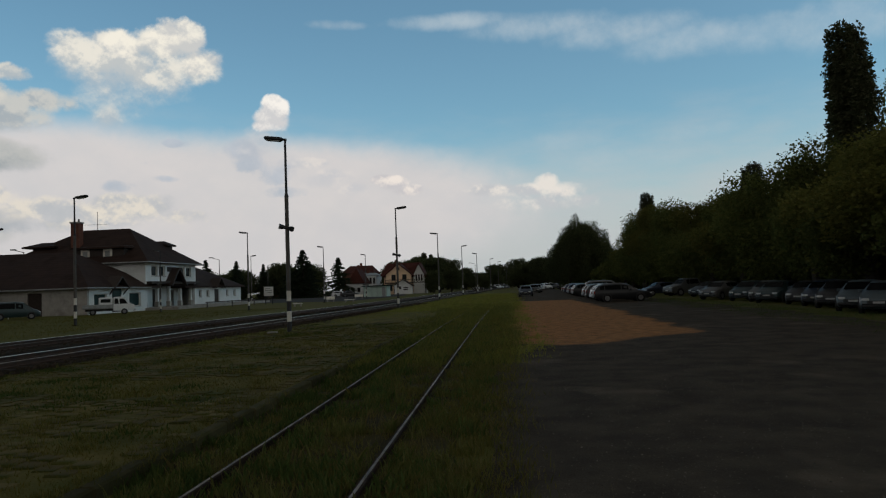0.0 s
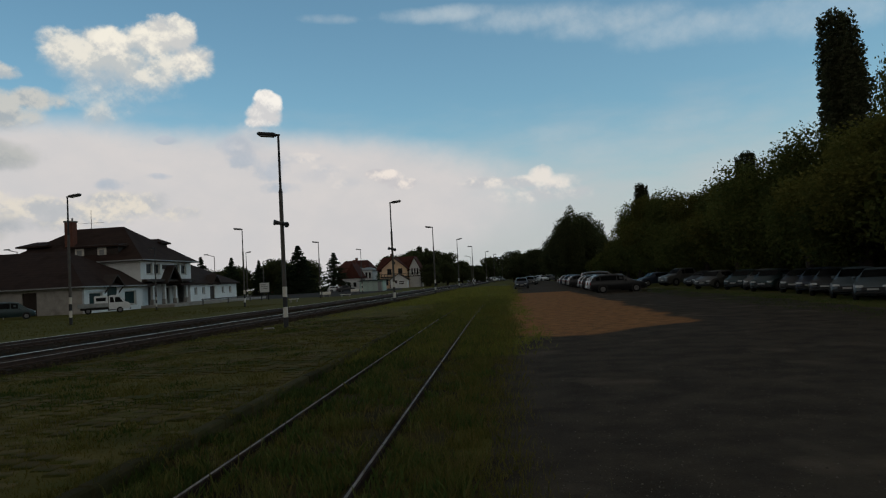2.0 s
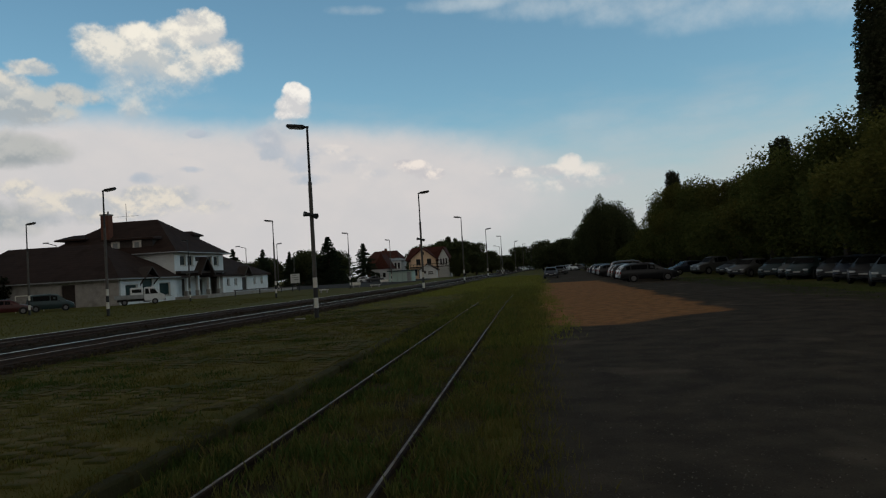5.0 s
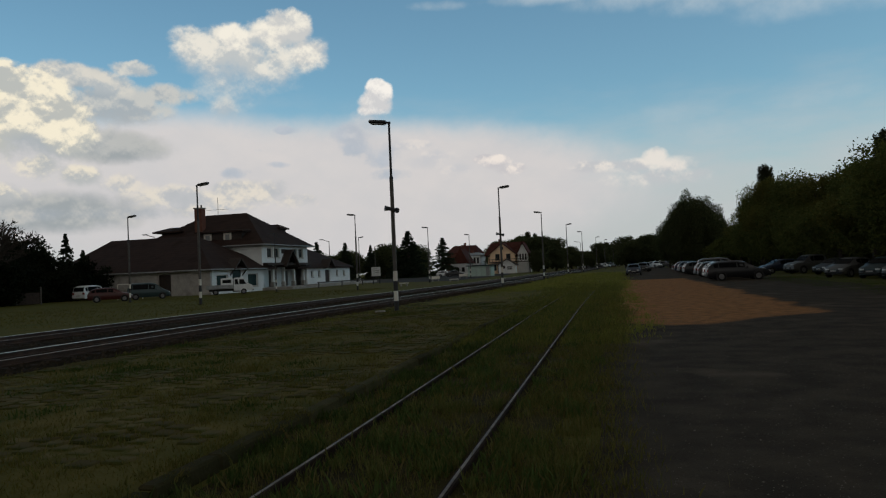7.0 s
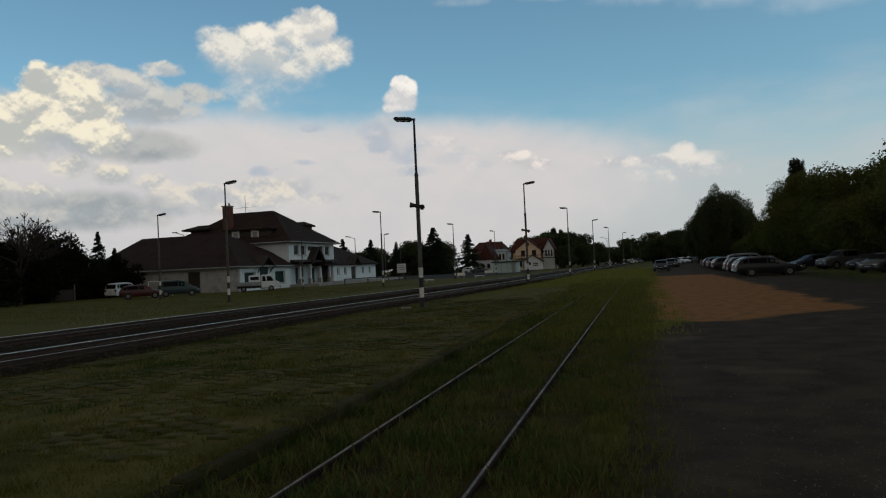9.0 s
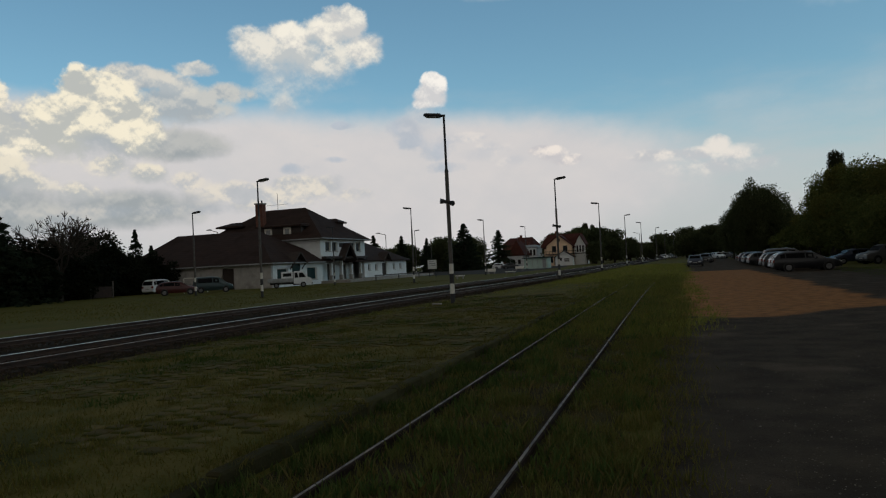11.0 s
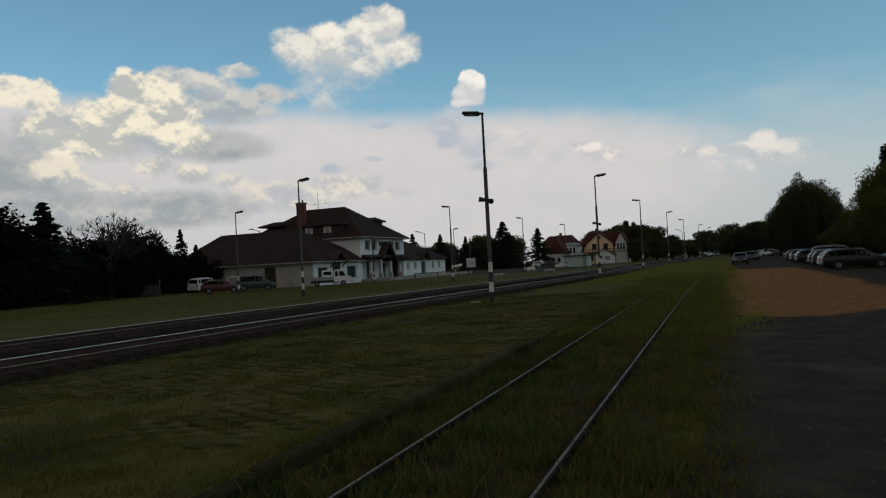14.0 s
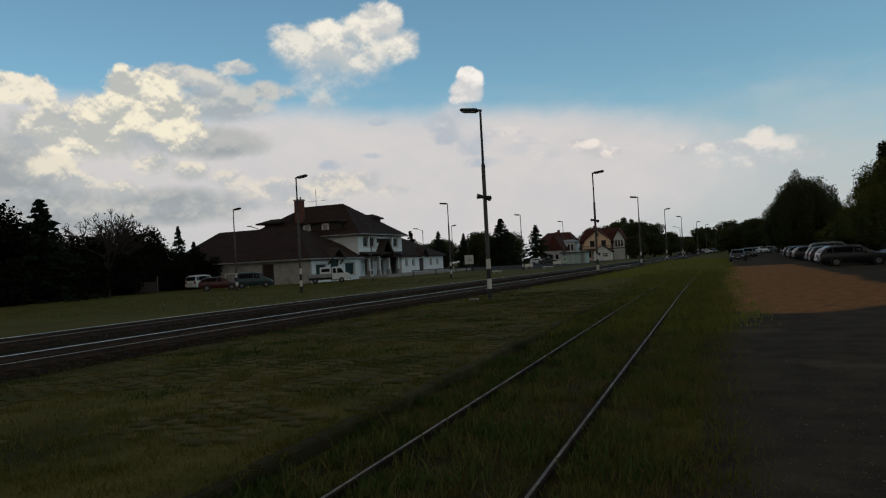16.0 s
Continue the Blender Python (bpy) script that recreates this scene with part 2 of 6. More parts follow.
def mat(name, c1, c2=None, rough=0.8, scale=3.0, fine=40.0, bump=0.15, metal=0.0, spec=0.4, rand=0.0, stretch=(1, 1, 1), c3=None, gate=0.55):
    """Two-scale mottled surface: broad blotches between c1 and c2, fine grain and relief; c3: stains."""
    m = bpy.data.materials.new(name)
    m.use_nodes = True
    t = m.node_tree
    b = t.nodes["Principled BSDF"]
    c2 = c2 or tuple(v * 0.75 for v in c1)
    tc = t.nodes.new("ShaderNodeTexCoord")
    mp = t.nodes.new("ShaderNodeMapping")
    mp.inputs["Scale"].default_value = stretch
    link(t, tc.outputs["Object"], mp.inputs[0])
    n1, n2 = t.nodes.new("ShaderNodeTexNoise"), t.nodes.new("ShaderNodeTexNoise")
    for n, s, d in ((n1, scale, 4), (n2, fine, 3)):
        n.inputs["Scale"].default_value, n.inputs["Detail"].default_value = s, d
        link(t, mp.outputs[0], n.inputs["Vector"])
    ramp = t.nodes.new("ShaderNodeMapRange")
    ramp.inputs[1].default_value, ramp.inputs[2].default_value = 0.35, 0.65
    link(t, n1.outputs[0], ramp.inputs[0])
    mx = t.nodes.new("ShaderNodeMix")
    mx.data_type = "RGBA"
    mx.inputs[6].default_value, mx.inputs[7].default_value = (*c1, 1), (*c2, 1)
    link(t, ramp.outputs[0], mx.inputs[0])
    last = mx.outputs[2]
    if c3:
        n3 = t.nodes.new("ShaderNodeTexNoise")
        n3.inputs["Scale"].default_value, n3.inputs["Detail"].default_value = scale * 0.37, 6
        link(t, mp.outputs[0], n3.inputs["Vector"])
        r3 = t.nodes.new("ShaderNodeMapRange")
        r3.inputs[1].default_value, r3.inputs[2].default_value = gate, gate + 0.12
        link(t, n3.outputs[0], r3.inputs[0])
        m3 = t.nodes.new("ShaderNodeMix")
        m3.data_type = "RGBA"
        link(t, r3.outputs[0], m3.inputs[0])
        link(t, last, m3.inputs[6])
        m3.inputs[7].default_value = (*c3, 1)
        last = m3.outputs[2]
    hv = t.nodes.new("ShaderNodeHueSaturation")
    link(t, last, hv.inputs["Color"])
    g = t.nodes.new("ShaderNodeMapRange")
    g.inputs[3].default_value, g.inputs[4].default_value = 0.78, 1.22
    link(t, n2.outputs[0], g.inputs[0])
    val = g.outputs[0]
    if rand:
        oi = t.nodes.new("ShaderNodeObjectInfo")
        r = t.nodes.new("ShaderNodeMapRange")
        r.inputs[3].default_value, r.inputs[4].default_value = 1 - rand, 1 + rand
        link(t, oi.outputs["Random"], r.inputs[0])
        mm = t.nodes.new("ShaderNodeMath")
        mm.operation = "MULTIPLY"
        link(t, val, mm.inputs[0])
        link(t, r.outputs[0], mm.inputs[1])
        val = mm.outputs[0]
    link(t, val, hv.inputs["Value"])
    link(t, hv.outputs[0], b.inputs["Base Color"])
    b.inputs["Roughness"].default_value, b.inputs["Metallic"].default_value, b.inputs["Specular IOR Level"].default_value = rough, metal, spec if rough < 0.74 else 0.06
    if bump:
        bp = t.nodes.new("ShaderNodeBump")
        bp.inputs["Strength"].default_value, bp.inputs["Distance"].default_value = bump, 0.02
        link(t, n2.outputs[0], bp.inputs["Height"])
        link(t, bp.outputs[0], b.inputs["Normal"])
    return m


def leaf_mat(name, c1, c2, thin=0.4):
    m = bpy.data.materials.new(name)
    m.use_nodes = True
    t = m.node_tree
    b = t.nodes["Principled BSDF"]
    ge = t.nodes.new("ShaderNodeNewGeometry")
    oi = t.nodes.new("ShaderNodeObjectInfo")
    mx = t.nodes.new("ShaderNodeMix")
    mx.data_type = "RGBA"
    mx.inputs[6].default_value, mx.inputs[7].default_value = (*c1, 1), (*c2, 1)
    link(t, ge.outputs["Random Per Island"], mx.inputs[0])
    hv = t.nodes.new("ShaderNodeHueSaturation")
    r = t.nodes.new("ShaderNodeMapRange")
    r.inputs[3].default_value, r.inputs[4].default_value = 0.75, 1.2
    link(t, oi.outputs["Random"], r.inputs[0])
    link(t, r.outputs[0], hv.inputs["Value"])
    link(t, mx.outputs[2], hv.inputs["Color"])
    link(t, hv.outputs[0], b.inputs["Base Color"])
    b.inputs["Roughness"].default_value, b.inputs["Specular IOR Level"].default_value = 0.8, 0.05
    if thin:
        tr = t.nodes.new("ShaderNodeBsdfTranslucent")
        link(t, hv.outputs[0], tr.inputs["Color"])
        ms = t.nodes.new("ShaderNodeMixShader")
        ms.inputs[0].default_value = thin
        link(t, b.outputs[0], ms.inputs[1])
        link(t, tr.outputs[0], ms.inputs[2])
        link(t, ms.outputs[0], t.nodes["Material Output"].inputs["Surface"])
    return m


def paint(name, c, metal=0.0, rough=0.36):
    m = mat(name, c, tuple(v * 0.9 for v in c), rough, 1.3, 9, 0.0, metal, 0.5)
    m.node_tree.nodes["Principled BSDF"].inputs["Coat Weight"].default_value = 0.06
    return m


def tile_mat(name, c1, c2, pitch=0.3):
    """Rows of roof tiles as relief along the slope."""
    m = mat(name, c1, c2, 0.75, 1.1, 18, 0.0, c3=tuple(v * 0.6 for v in c1))
    t = m.node_tree
    tc = t.nodes.new("ShaderNodeTexCoord")
    w = t.nodes.new("ShaderNodeTexWave")
    w.bands_direction = "Z"
    w.inputs["Scale"].default_value, w.inputs["Distortion"].default_value = 0.314 / pitch, 0.6
    link(t, tc.outputs["Object"], w.inputs["Vector"])
    bp = t.nodes.new("ShaderNodeBump")
    bp.inputs["Strength"].default_value, bp.inputs["Distance"].default_value = 0.25, 0.03
    link(t, w.outputs[0], bp.inputs["Height"])
    link(t, bp.outputs[0], t.nodes["Principled BSDF"].inputs["Normal"])
    return m


M_GRASS = mat("grass_ground", (0.079, 0.083, 0.0172), (0.107, 0.096, 0.0240), 0.95, 0.45, 14, 0.6, c3=(0.110, 0.078, 0.0317), gate=0.6)
M_ASPHALT = mat("old_asphalt", (0.040, 0.037, 0.036), (0.055, 0.050, 0.046), 0.9, 0.7, 60, 0.5)
M_PAVER = mat("weathered_paver", (0.110, 0.089, 0.0380), (0.072, 0.064, 0.0240), 0.92, 3.0, 30, 0.5, rand=0.3, c3=(0.050, 0.054, 0.0130), gate=0.47)
M_TURF = mat("dark_turf", (0.072, 0.073, 0.017), (0.126, 0.103, 0.030), 0.95, 0.9, 26, 0.8, c3=(0.030, 0.036, 0.009), gate=0.56)
M_KERB = mat("mossy_kerb_stone", (0.062, 0.054, 0.0270), (0.042, 0.042, 0.0165), 0.95, 3.0, 30, 0.6, rand=0.35)
M_BALLAST = mat("ballast", (0.026, 0.019, 0.0105), (0.015, 0.012, 0.0070), 0.98, 2.2, 26, 1.0, 0.0, 0.1)
M_RAIL = mat("rusted_rail", (0.085, 0.050, 0.034), (0.055, 0.036, 0.028), 0.7, 4, 50, 0.2, 0.3)
M_RAILTOP = mat("worn_rail_head", (0.86, 0.76, 0.63), (0.66, 0.56, 0.46), 0.4, 3, 50, 0.0, 0.95)
M_RAILBROWN = mat("brown_rail_head", (0.34, 0.27, 0.22), (0.22, 0.17, 0.14), 0.5, 4, 50, 0.05, 0.3)
M_RAILDULL = mat("dull_rail_head", (0.26, 0.22, 0.185), (0.075, 0.056, 0.043), 0.58, 5, 50, 0.1, 0.0)
M_RAILDARK = mat("dark_rusted_rail", (0.036, 0.024, 0.018), (0.022, 0.016, 0.013), 0.85, 4, 50, 0.3, 0.0, 0.2)
M_SLEEPER = mat("wood_sleeper", (0.055, 0.042, 0.034), (0.035, 0.029, 0.026), 0.9, 3, 30, 0.5, stretch=(0.3, 3, 1))
M_CONC = mat("concrete", (0.36, 0.34, 0.31), (0.28, 0.26, 0.24), 0.9, 1.5, 30, 0.2)
M_POLE = mat("dull_steel_pole", (0.105, 0.095, 0.085), (0.075, 0.068, 0.062), 0.6, 3, 30, 0.05, 0.3)
M_POLED = mat("dark_pole", (0.035, 0.035, 0.038), (0.025, 0.025, 0.028), 0.5, 3, 30, 0.05, 0.3)
M_WHITE = mat("white_paint", (0.72, 0.70, 0.64), (0.60, 0.57, 0.50), 0.7, 2, 20, 0.05)
M_BLACK = mat("black_paint", (0.030, 0.030, 0.032), (0.022, 0.022, 0.024), 0.6, 2, 20, 0.05)
M_PLASTER = mat("white_plaster", (0.78, 0.80, 0.80), (0.70, 0.72, 0.72), 0.9, 0.6, 12, 0.1, c3=(0.58, 0.58, 0.56), gate=0.62)
# greyer than the white plaster: shade on the end wall put into colour
M_STONE = mat("shaded_grey_brick", (0.46, 0.44, 0.41), (0.37, 0.35, 0.325), 0.95, 1.4, 9, 0.5, c3=(0.29, 0.275, 0.255))
M_ROOF = tile_mat("brown_roof_tiles", (0.046, 0.029, 0.024), (0.034, 0.023, 0.020))
M_REDROOF = tile_mat("red_roof_tiles", (0.092, 0.032, 0.024), (0.062, 0.026, 0.021))
M_BRICK = mat("chimney_brick", (0.16, 0.072, 0.052), (0.12, 0.055, 0.042), 0.9, 3, 14, 0.4)
M_WOOD = mat("dark_wood", (0.045, 0.030, 0.024), (0.030, 0.022, 0.019), 0.7, 2, 20, 0.2, stretch=(1, 1, 4))
M_GLASS = mat("dark_window_glass", (0.022, 0.030, 0.034), (0.018, 0.022, 0.026), 0.2, 0.8, 4, 0.0, 0.0, 0.10)
M_CARGLASS = mat("tinted_car_glass", (0.010, 0.012, 0.013), (0.008, 0.009, 0.010), 0.18, 0.8, 4, 0.0, 0.0, 0.12)
M_FRAME = mat("grey_window_frame", (0.30, 0.32, 0.32), (0.24, 0.25, 0.25), 0.6, 3, 20, 0.05)
M_GREENGL = mat("green_blue_glass", (0.020, 0.050, 0.050), (0.014, 0.036, 0.038), 0.2, 0.8, 4, 0.0, 0.0, 0.12)
M_YELLOW = mat("ochre_plaster", (0.86, 0.64, 0.44), (0.78, 0.57, 0.38), 0.9, 0.6, 12, 0.1)
M_MINT = mat("pale_green_panel", (0.48, 0.60, 0.54), (0.40, 0.52, 0.47), 0.8, 0.6, 12, 0.05)
M_BARK = mat("bark", (0.060, 0.048, 0.038), (0.038, 0.032, 0.027), 0.95, 3, 20, 0.6, stretch=(1, 1, 0.3))
M_LEAF = leaf_mat("green_leaves", (0.075, 0.092, 0.025), (0.125, 0.130, 0.038))
M_LEAFB = leaf_mat("olive_leaves", (0.098, 0.100, 0.024), (0.150, 0.140, 0.038))
# leaf colour lightened: the pale haze over far trees is put into it
M_WOODS = leaf_mat("hazed_wood_leaves", (0.056, 0.070, 0.031), (0.098, 0.108, 0.048))
# near-black leaf colour: the hedge's deep shade is put into it
M_HEDGE = leaf_mat("shaded_hedge_leaves", (0.008, 0.011, 0.006), (0.016, 0.020, 0.010), 0.15)
M_POPLAR = leaf_mat("poplar_leaves", (0.040, 0.048, 0.020), (0.085, 0.085, 0.048))
# needle colour raised to carry the haze over the far firs
M_FIR = leaf_mat("fir_needles", (0.024, 0.038, 0.022), (0.046, 0.060, 0.035))
M_BLADE = leaf_mat("grass_blades", (0.145, 0.178, 0.0350), (0.275, 0.245, 0.0650))
# darker copy of the grass blades; lens falloff near the eye put into colour
M_BLADE_DARK = leaf_mat("darkened_grass_blades", (0.100, 0.108, 0.0250), (0.205, 0.172, 0.0520))
M_WEED = leaf_mat("broad_weed_leaves", (0.050, 0.080, 0.0210), (0.095, 0.125, 0.0350))
M_DRYBLADE = leaf_mat("dry_grass_blades", (0.120, 0.114, 0.0225), (0.215, 0.168, 0.0470))
M_TYRE = mat("tyre_rubber", (0.020, 0.020, 0.020), (0.015, 0.015, 0.015), 0.85, 5, 40, 0.1)
M_RIM = mat("alloy_rim", (0.20, 0.20, 0.205), (0.14, 0.14, 0.145), 0.4, 9, 20, 0.0, 0.5)
M_LAMP = mat("headlight_glass", (0.80, 0.82, 0.83), (0.62, 0.64, 0.65), 0.12, 8, 40, 0.0, 0.2)
M_TAIL = mat("red_tail_light", (0.22, 0.015, 0.012), (0.16, 0.012, 0.01), 0.2, 8, 40, 0.0)
M_PLASTIC = mat("black_plastic", (0.025, 0.025, 0.026), (0.018, 0.018, 0.019), 0.6, 4, 40, 0.05)
M_PLATE = mat("plate_white", (0.46, 0.46, 0.44), (0.40, 0.40, 0.38), 0.5, 4, 40, 0.0)


# ---------------------------------------------------------------- mesh helpers
def mesh_from(name, verts, faces, material, smooth=False):
    me = bpy.data.meshes.new(name)
    me.from_pydata(verts, [], faces)
    me.materials.append(material)
    if smooth:
        me.shade_smooth()
    me.update()
    return me


def part(name, bm, material, parent=None, label="", smooth=False):
    me = bpy.data.meshes.new(name)
    bm.normal_update()
    bm.to_mesh(me)
    bm.free()
    me.materials.append(material)
    if smooth:
        me.shade_smooth()
    ob = new(name, me)
    ob.parent = parent
    return tagged(ob, label)


def thing(name, m, label, category, group="", kind=""):
    ob = new(name)
    ob.matrix_basis = m
    return tagged(ob, label, category, group, kind)


def add_box(bm, x0, x1, y0, y1, z0, z1, bevel=0.0, m=None):
    r = bmesh.ops.create_cube(bm, size=1.0)
    for v in r["verts"]:
        v.co = Vector((x0 + (v.co.x + 0.5) * (x1 - x0), y0 + (v.co.y + 0.5) * (y1 - y0), z0 + (v.co.z + 0.5) * (z1 - z0)))
        if m:
            v.co = m @ v.co
    if bevel:
        es = list({e for v in r["verts"] for e in v.link_edges})
        bmesh.ops.bevel(bm, geom=es, offset=bevel, segments=1, affect="EDGES")
    return bm


def box(x0, x1, y0, y1, z0, z1, bevel=0.0, m=None):
    return add_box(bmesh.new(), x0, x1, y0, y1, z0, z1, bevel, m)


def add_cyl(bm, r0, r1, a, b, seg=12, caps=True):
    a, b = Vector(a), Vector(b)
    m = Matrix.Translation((a + b) / 2) @ (b - a).to_track_quat("Z", "Y").to_matrix().to_4x4()
    bmesh.ops.create_cone(bm, cap_ends=caps, segments=seg, radius1=r0, radius2=r1, depth=(b - a).length, matrix=m)
    return bm


def cyl(r0, r1, a, b, seg=12):
    return add_cyl(bmesh.new(), r0, r1, a, b, seg)


def wall(p, q, z0, z1, thick, openings, outward=1):
    """A wall from p to q with openings (u0, u1, z0, z1) that go through it."""
    p, q = Vector((*p, 0)), Vector((*q, 0))
    d = (q - p).normalized()
    n = Vector((-d.y, d.x, 0)) * outward
    L = (q - p).length
    us = sorted({0.0, L, *[o[0] for o in openings], *[o[1] for o in openings]})
    zs = sorted({z0, z1, *[o[2] for o in openings], *[o[3] for o in openings]})
    m = Matrix(((d.x, n.x, 0, p.x), (d.y, n.y, 0, p.y), (0, 0, 1, 0), (0, 0, 0, 1)))
    bm = bmesh.new()
    for i in range(len(us) - 1):
        for j in range(len(zs) - 1):
            uc, zc = (us[i] + us[i + 1]) / 2, (zs[j] + zs[j + 1]) / 2
            if not any(o[0] < uc < o[1] and o[2] < zc < o[3] for o in openings):
                add_box(bm, us[i], us[i + 1], 0, thick, zs[j], zs[j + 1], 0, m)
    bmesh.ops.remove_doubles(bm, verts=bm.verts, dist=1e-4)
    return bm, m


def window(parent, m, o, thick, glass, frame_m, cols=2, depth=0.6, sill=True):
    """A framed window in an opening o of a wall; m maps along, through and up the wall."""
    u0, u1, z0, z1 = o
    y0, y1 = thick * depth - 0.06, thick * depth
    bm = bmesh.new()
    f = 0.09
    for b in ((u0, u0 + f, z0, z1), (u1 - f, u1, z0, z1), (u0 + f, u1 - f, z0, z0 + f), (u0 + f, u1 - f, z1 - f, z1)):
        add_box(bm, b[0], b[1], y0, y1, b[2], b[3], 0, m)
    for k in range(1, cols):
        c = u0 + (u1 - u0) * k / cols
        add_box(bm, c - f / 2, c + f / 2, y0, y1, z0 + f, z1 - f, 0, m)
    w = part("window", bm, frame_m, parent)
    for k in range(cols):
        a, b = u0 + (u1 - u0) * k / cols + f / 2, u0 + (u1 - u0) * (k + 1) / cols - f / 2
        part("pane", box(a, b, (y0 + y1) / 2 - 0.01, (y0 + y1) / 2 + 0.01, z0 + f, z1 - f, 0, m), glass, w)
    if sill:
        part("sill", box(u0 - 0.08, u1 + 0.08, thick * 0.6, thick + 0.08, z0 - 0.07, z0, 0, m), M_CONC, w)
    return w


def prism(pts, y0, y1):
    """A solid with the outline pts (x, z), from y0 to y1."""
    bm = bmesh.new()
    a = [bm.verts.new((x, y0, z)) for x, z in pts]
    b = [bm.verts.new((x, y1, z)) for x, z in pts]
    n = len(pts)
    bm.faces.new(a)
    bm.faces.new(b[::-1])
    for i in range(n):
        bm.faces.new((a[i], b[i], b[(i + 1) % n], a[(i + 1) % n]))
    bmesh.ops.recalc_face_normals(bm, faces=bm.faces)
    return bm


def hip_roof(x0, x1, y0, y1, z0, ridge, thick=0.22):
    """A roof over a rectangle with its ridge from ridge[0] to ridge[1]; solid, with a fascia."""
    bm = bmesh.new()
    c = [bm.verts.new((x, y, z0)) for x, y in ((x0, y0), (x1, y0), (x1, y1), (x0, y1))]
    k = [bm.verts.new((x, y, z0 - thick)) for x, y in ((x0, y0), (x1, y0), (x1, y1), (x0, y1))]
    a, b = bm.verts.new(ridge[0]), bm.verts.new(ridge[1])
    if abs(ridge[0][0] - ridge[1][0]) > abs(ridge[0][1] - ridge[1][1]):   # along x, a at the low x end
        fs = [(c[0], c[1], b, a), (c[1], c[2], b), (c[2], c[3], a, b), (c[3], c[0], a)]
    else:                                                                # along y, a at the low y end
        fs = [(c[0], c[1], a), (c[1], c[2], b, a), (c[2], c[3], b), (c[3], c[0], a, b)]
    for f in fs:
        bm.faces.new(f)
    for i in range(4):
        bm.faces.new((k[i], k[(i + 1) % 4], c[(i + 1) % 4], c[i]))
    bm.faces.new(k[::-1])
    bmesh.ops.recalc_face_normals(bm, faces=bm.faces)
    return bm


# ---------------------------------------------------------------- ground
def yard_edge(y):
    """Where the grass ends and the yard begins."""
    return -0.45 + 0.024 * max(0.0, y - 10.0)


def sheet(name, outline, z, material, label, category, jag=0.0, step=0.6):
    """A flat sheet with an uneven border."""
    pts = []
    for (xa, ya), (xb, yb) in zip(outline, outline[1:] + outline[:1]):
        n = max(1, min(160, int(math.hypot(xb - xa, yb - ya) / step)))
        for i in range(n):
            x, y = xa + (xb - xa) * i / n, ya + (yb - ya) * i / n
            v = noise.noise_vector((x * 0.5, y * 0.5, z * 7)) * jag + noise.noise_vector((x * 1.9, y * 1.9, 3)) * jag * 0.4
            pts.append((x + v.x, y + v.y))
    bm = bmesh.new()
    f = bm.faces.new([bm.verts.new((x, y, z)) for x, y in pts])
    bmesh.ops.triangulate(bm, faces=[f])
    ob = part(name, bm, material)
    return tagged(ob, label, category, kind="structure")


gb = bmesh.new()
bmesh.ops.create_grid(gb, x_segments=90, y_segments=90, size=1900)
for v in gb.verts:
    r = math.hypot(v.co.x, v.co.y)
    v.co.z = -0.004 * max(0, r - 400) * 0.5
tagged(part("ground", gb, M_GRASS), "patchy mown grass with bare earth showing", "ground", kind="structure")

# the yard: worn asphalt, with a spread of red-brown earth
M_YARD = mat("yard_surface", (0.046, 0.038, 0.029), (0.078, 0.064, 0.047), 0.95, 1.3, 48, 1.5, 0.0, 0.2, c3=(0.125, 0.102, 0.075), gate=0.58)
yt = M_YARD.node_tree
yb = yt.nodes["Principled BSDF"]


def ymath(op, a, b=0.0):
    n = yt.nodes.new("ShaderNodeMath")
    n.operation = op
    for i, v in enumerate((a, b)):
        if isinstance(v, (int, float)):
            n.inputs[i].default_value = v
        else:
            yt.links.new(v, n.inputs[i])
    return n.outputs[0]


ytc = yt.nodes.new("ShaderNodeTexCoord")
ysep = yt.nodes.new("ShaderNodeSeparateXYZ")
yt.links.new(ytc.outputs["Object"], ysep.inputs[0])
yns = []
for s, d in ((0.35, 6), (2.5, 5), (30, 3)):
    n = yt.nodes.new("ShaderNodeTexNoise")
    n.inputs["Scale"].default_value, n.inputs["Detail"].default_value = s, d
    yt.links.new(ytc.outputs["Object"], n.inputs["Vector"])
    yns.append(ymath("SUBTRACT", n.outputs[0], 0.5))
YX, YY = ysep.outputs[0], ysep.outputs[1]
front = ymath("SUBTRACT", ymath("SUBTRACT", YY, 20.2), ymath("ADD", ymath("MULTIPLY", ymath("MAXIMUM", ymath("SUBTRACT", YX, 2.4), 0.0), 0.85), ymath("MULTIPLY", ymath("MAXIMUM", ymath("SUBTRACT", 1.5, YX), 0.0), 0.8)))
right = ymath("SUBTRACT", 6.5, YX)
back = ymath("MULTIPLY", ymath("SUBTRACT", 70.0, YY), 0.25)
inside = ymath("MINIMUM", ymath("MINIMUM", front, right), back)
inside = ymath("ADD", inside, ymath("ADD", ymath("MULTIPLY", yns[0], 2.2), ymath("MULTIPLY", yns[1], 0.9)))
yr = yt.nodes.new("ShaderNodeMapRange")
yr.interpolation_type = "SMOOTHSTEP"
yr.inputs[1].default_value, yr.inputs[2].default_value = -0.15, 0.45
yt.links.new(inside, yr.inputs[0])
earth = yt.nodes.new("ShaderNodeMix")
earth.data_type = "RGBA"
earth.inputs[6].default_value, earth.inputs[7].default_value = (0.40, 0.195, 0.075, 1), (0.22, 0.115, 0.052, 1)
em = yt.nodes.new("ShaderNodeMapRange")
em.inputs[1].default_value, em.inputs[2].default_value = -0.15, 0.15
yt.links.new(ymath("ADD", yns[1], ymath("MULTIPLY", yns[2], 0.5)), em.inputs[0])
yt.links.new(em.outputs[0], earth.inputs[0])
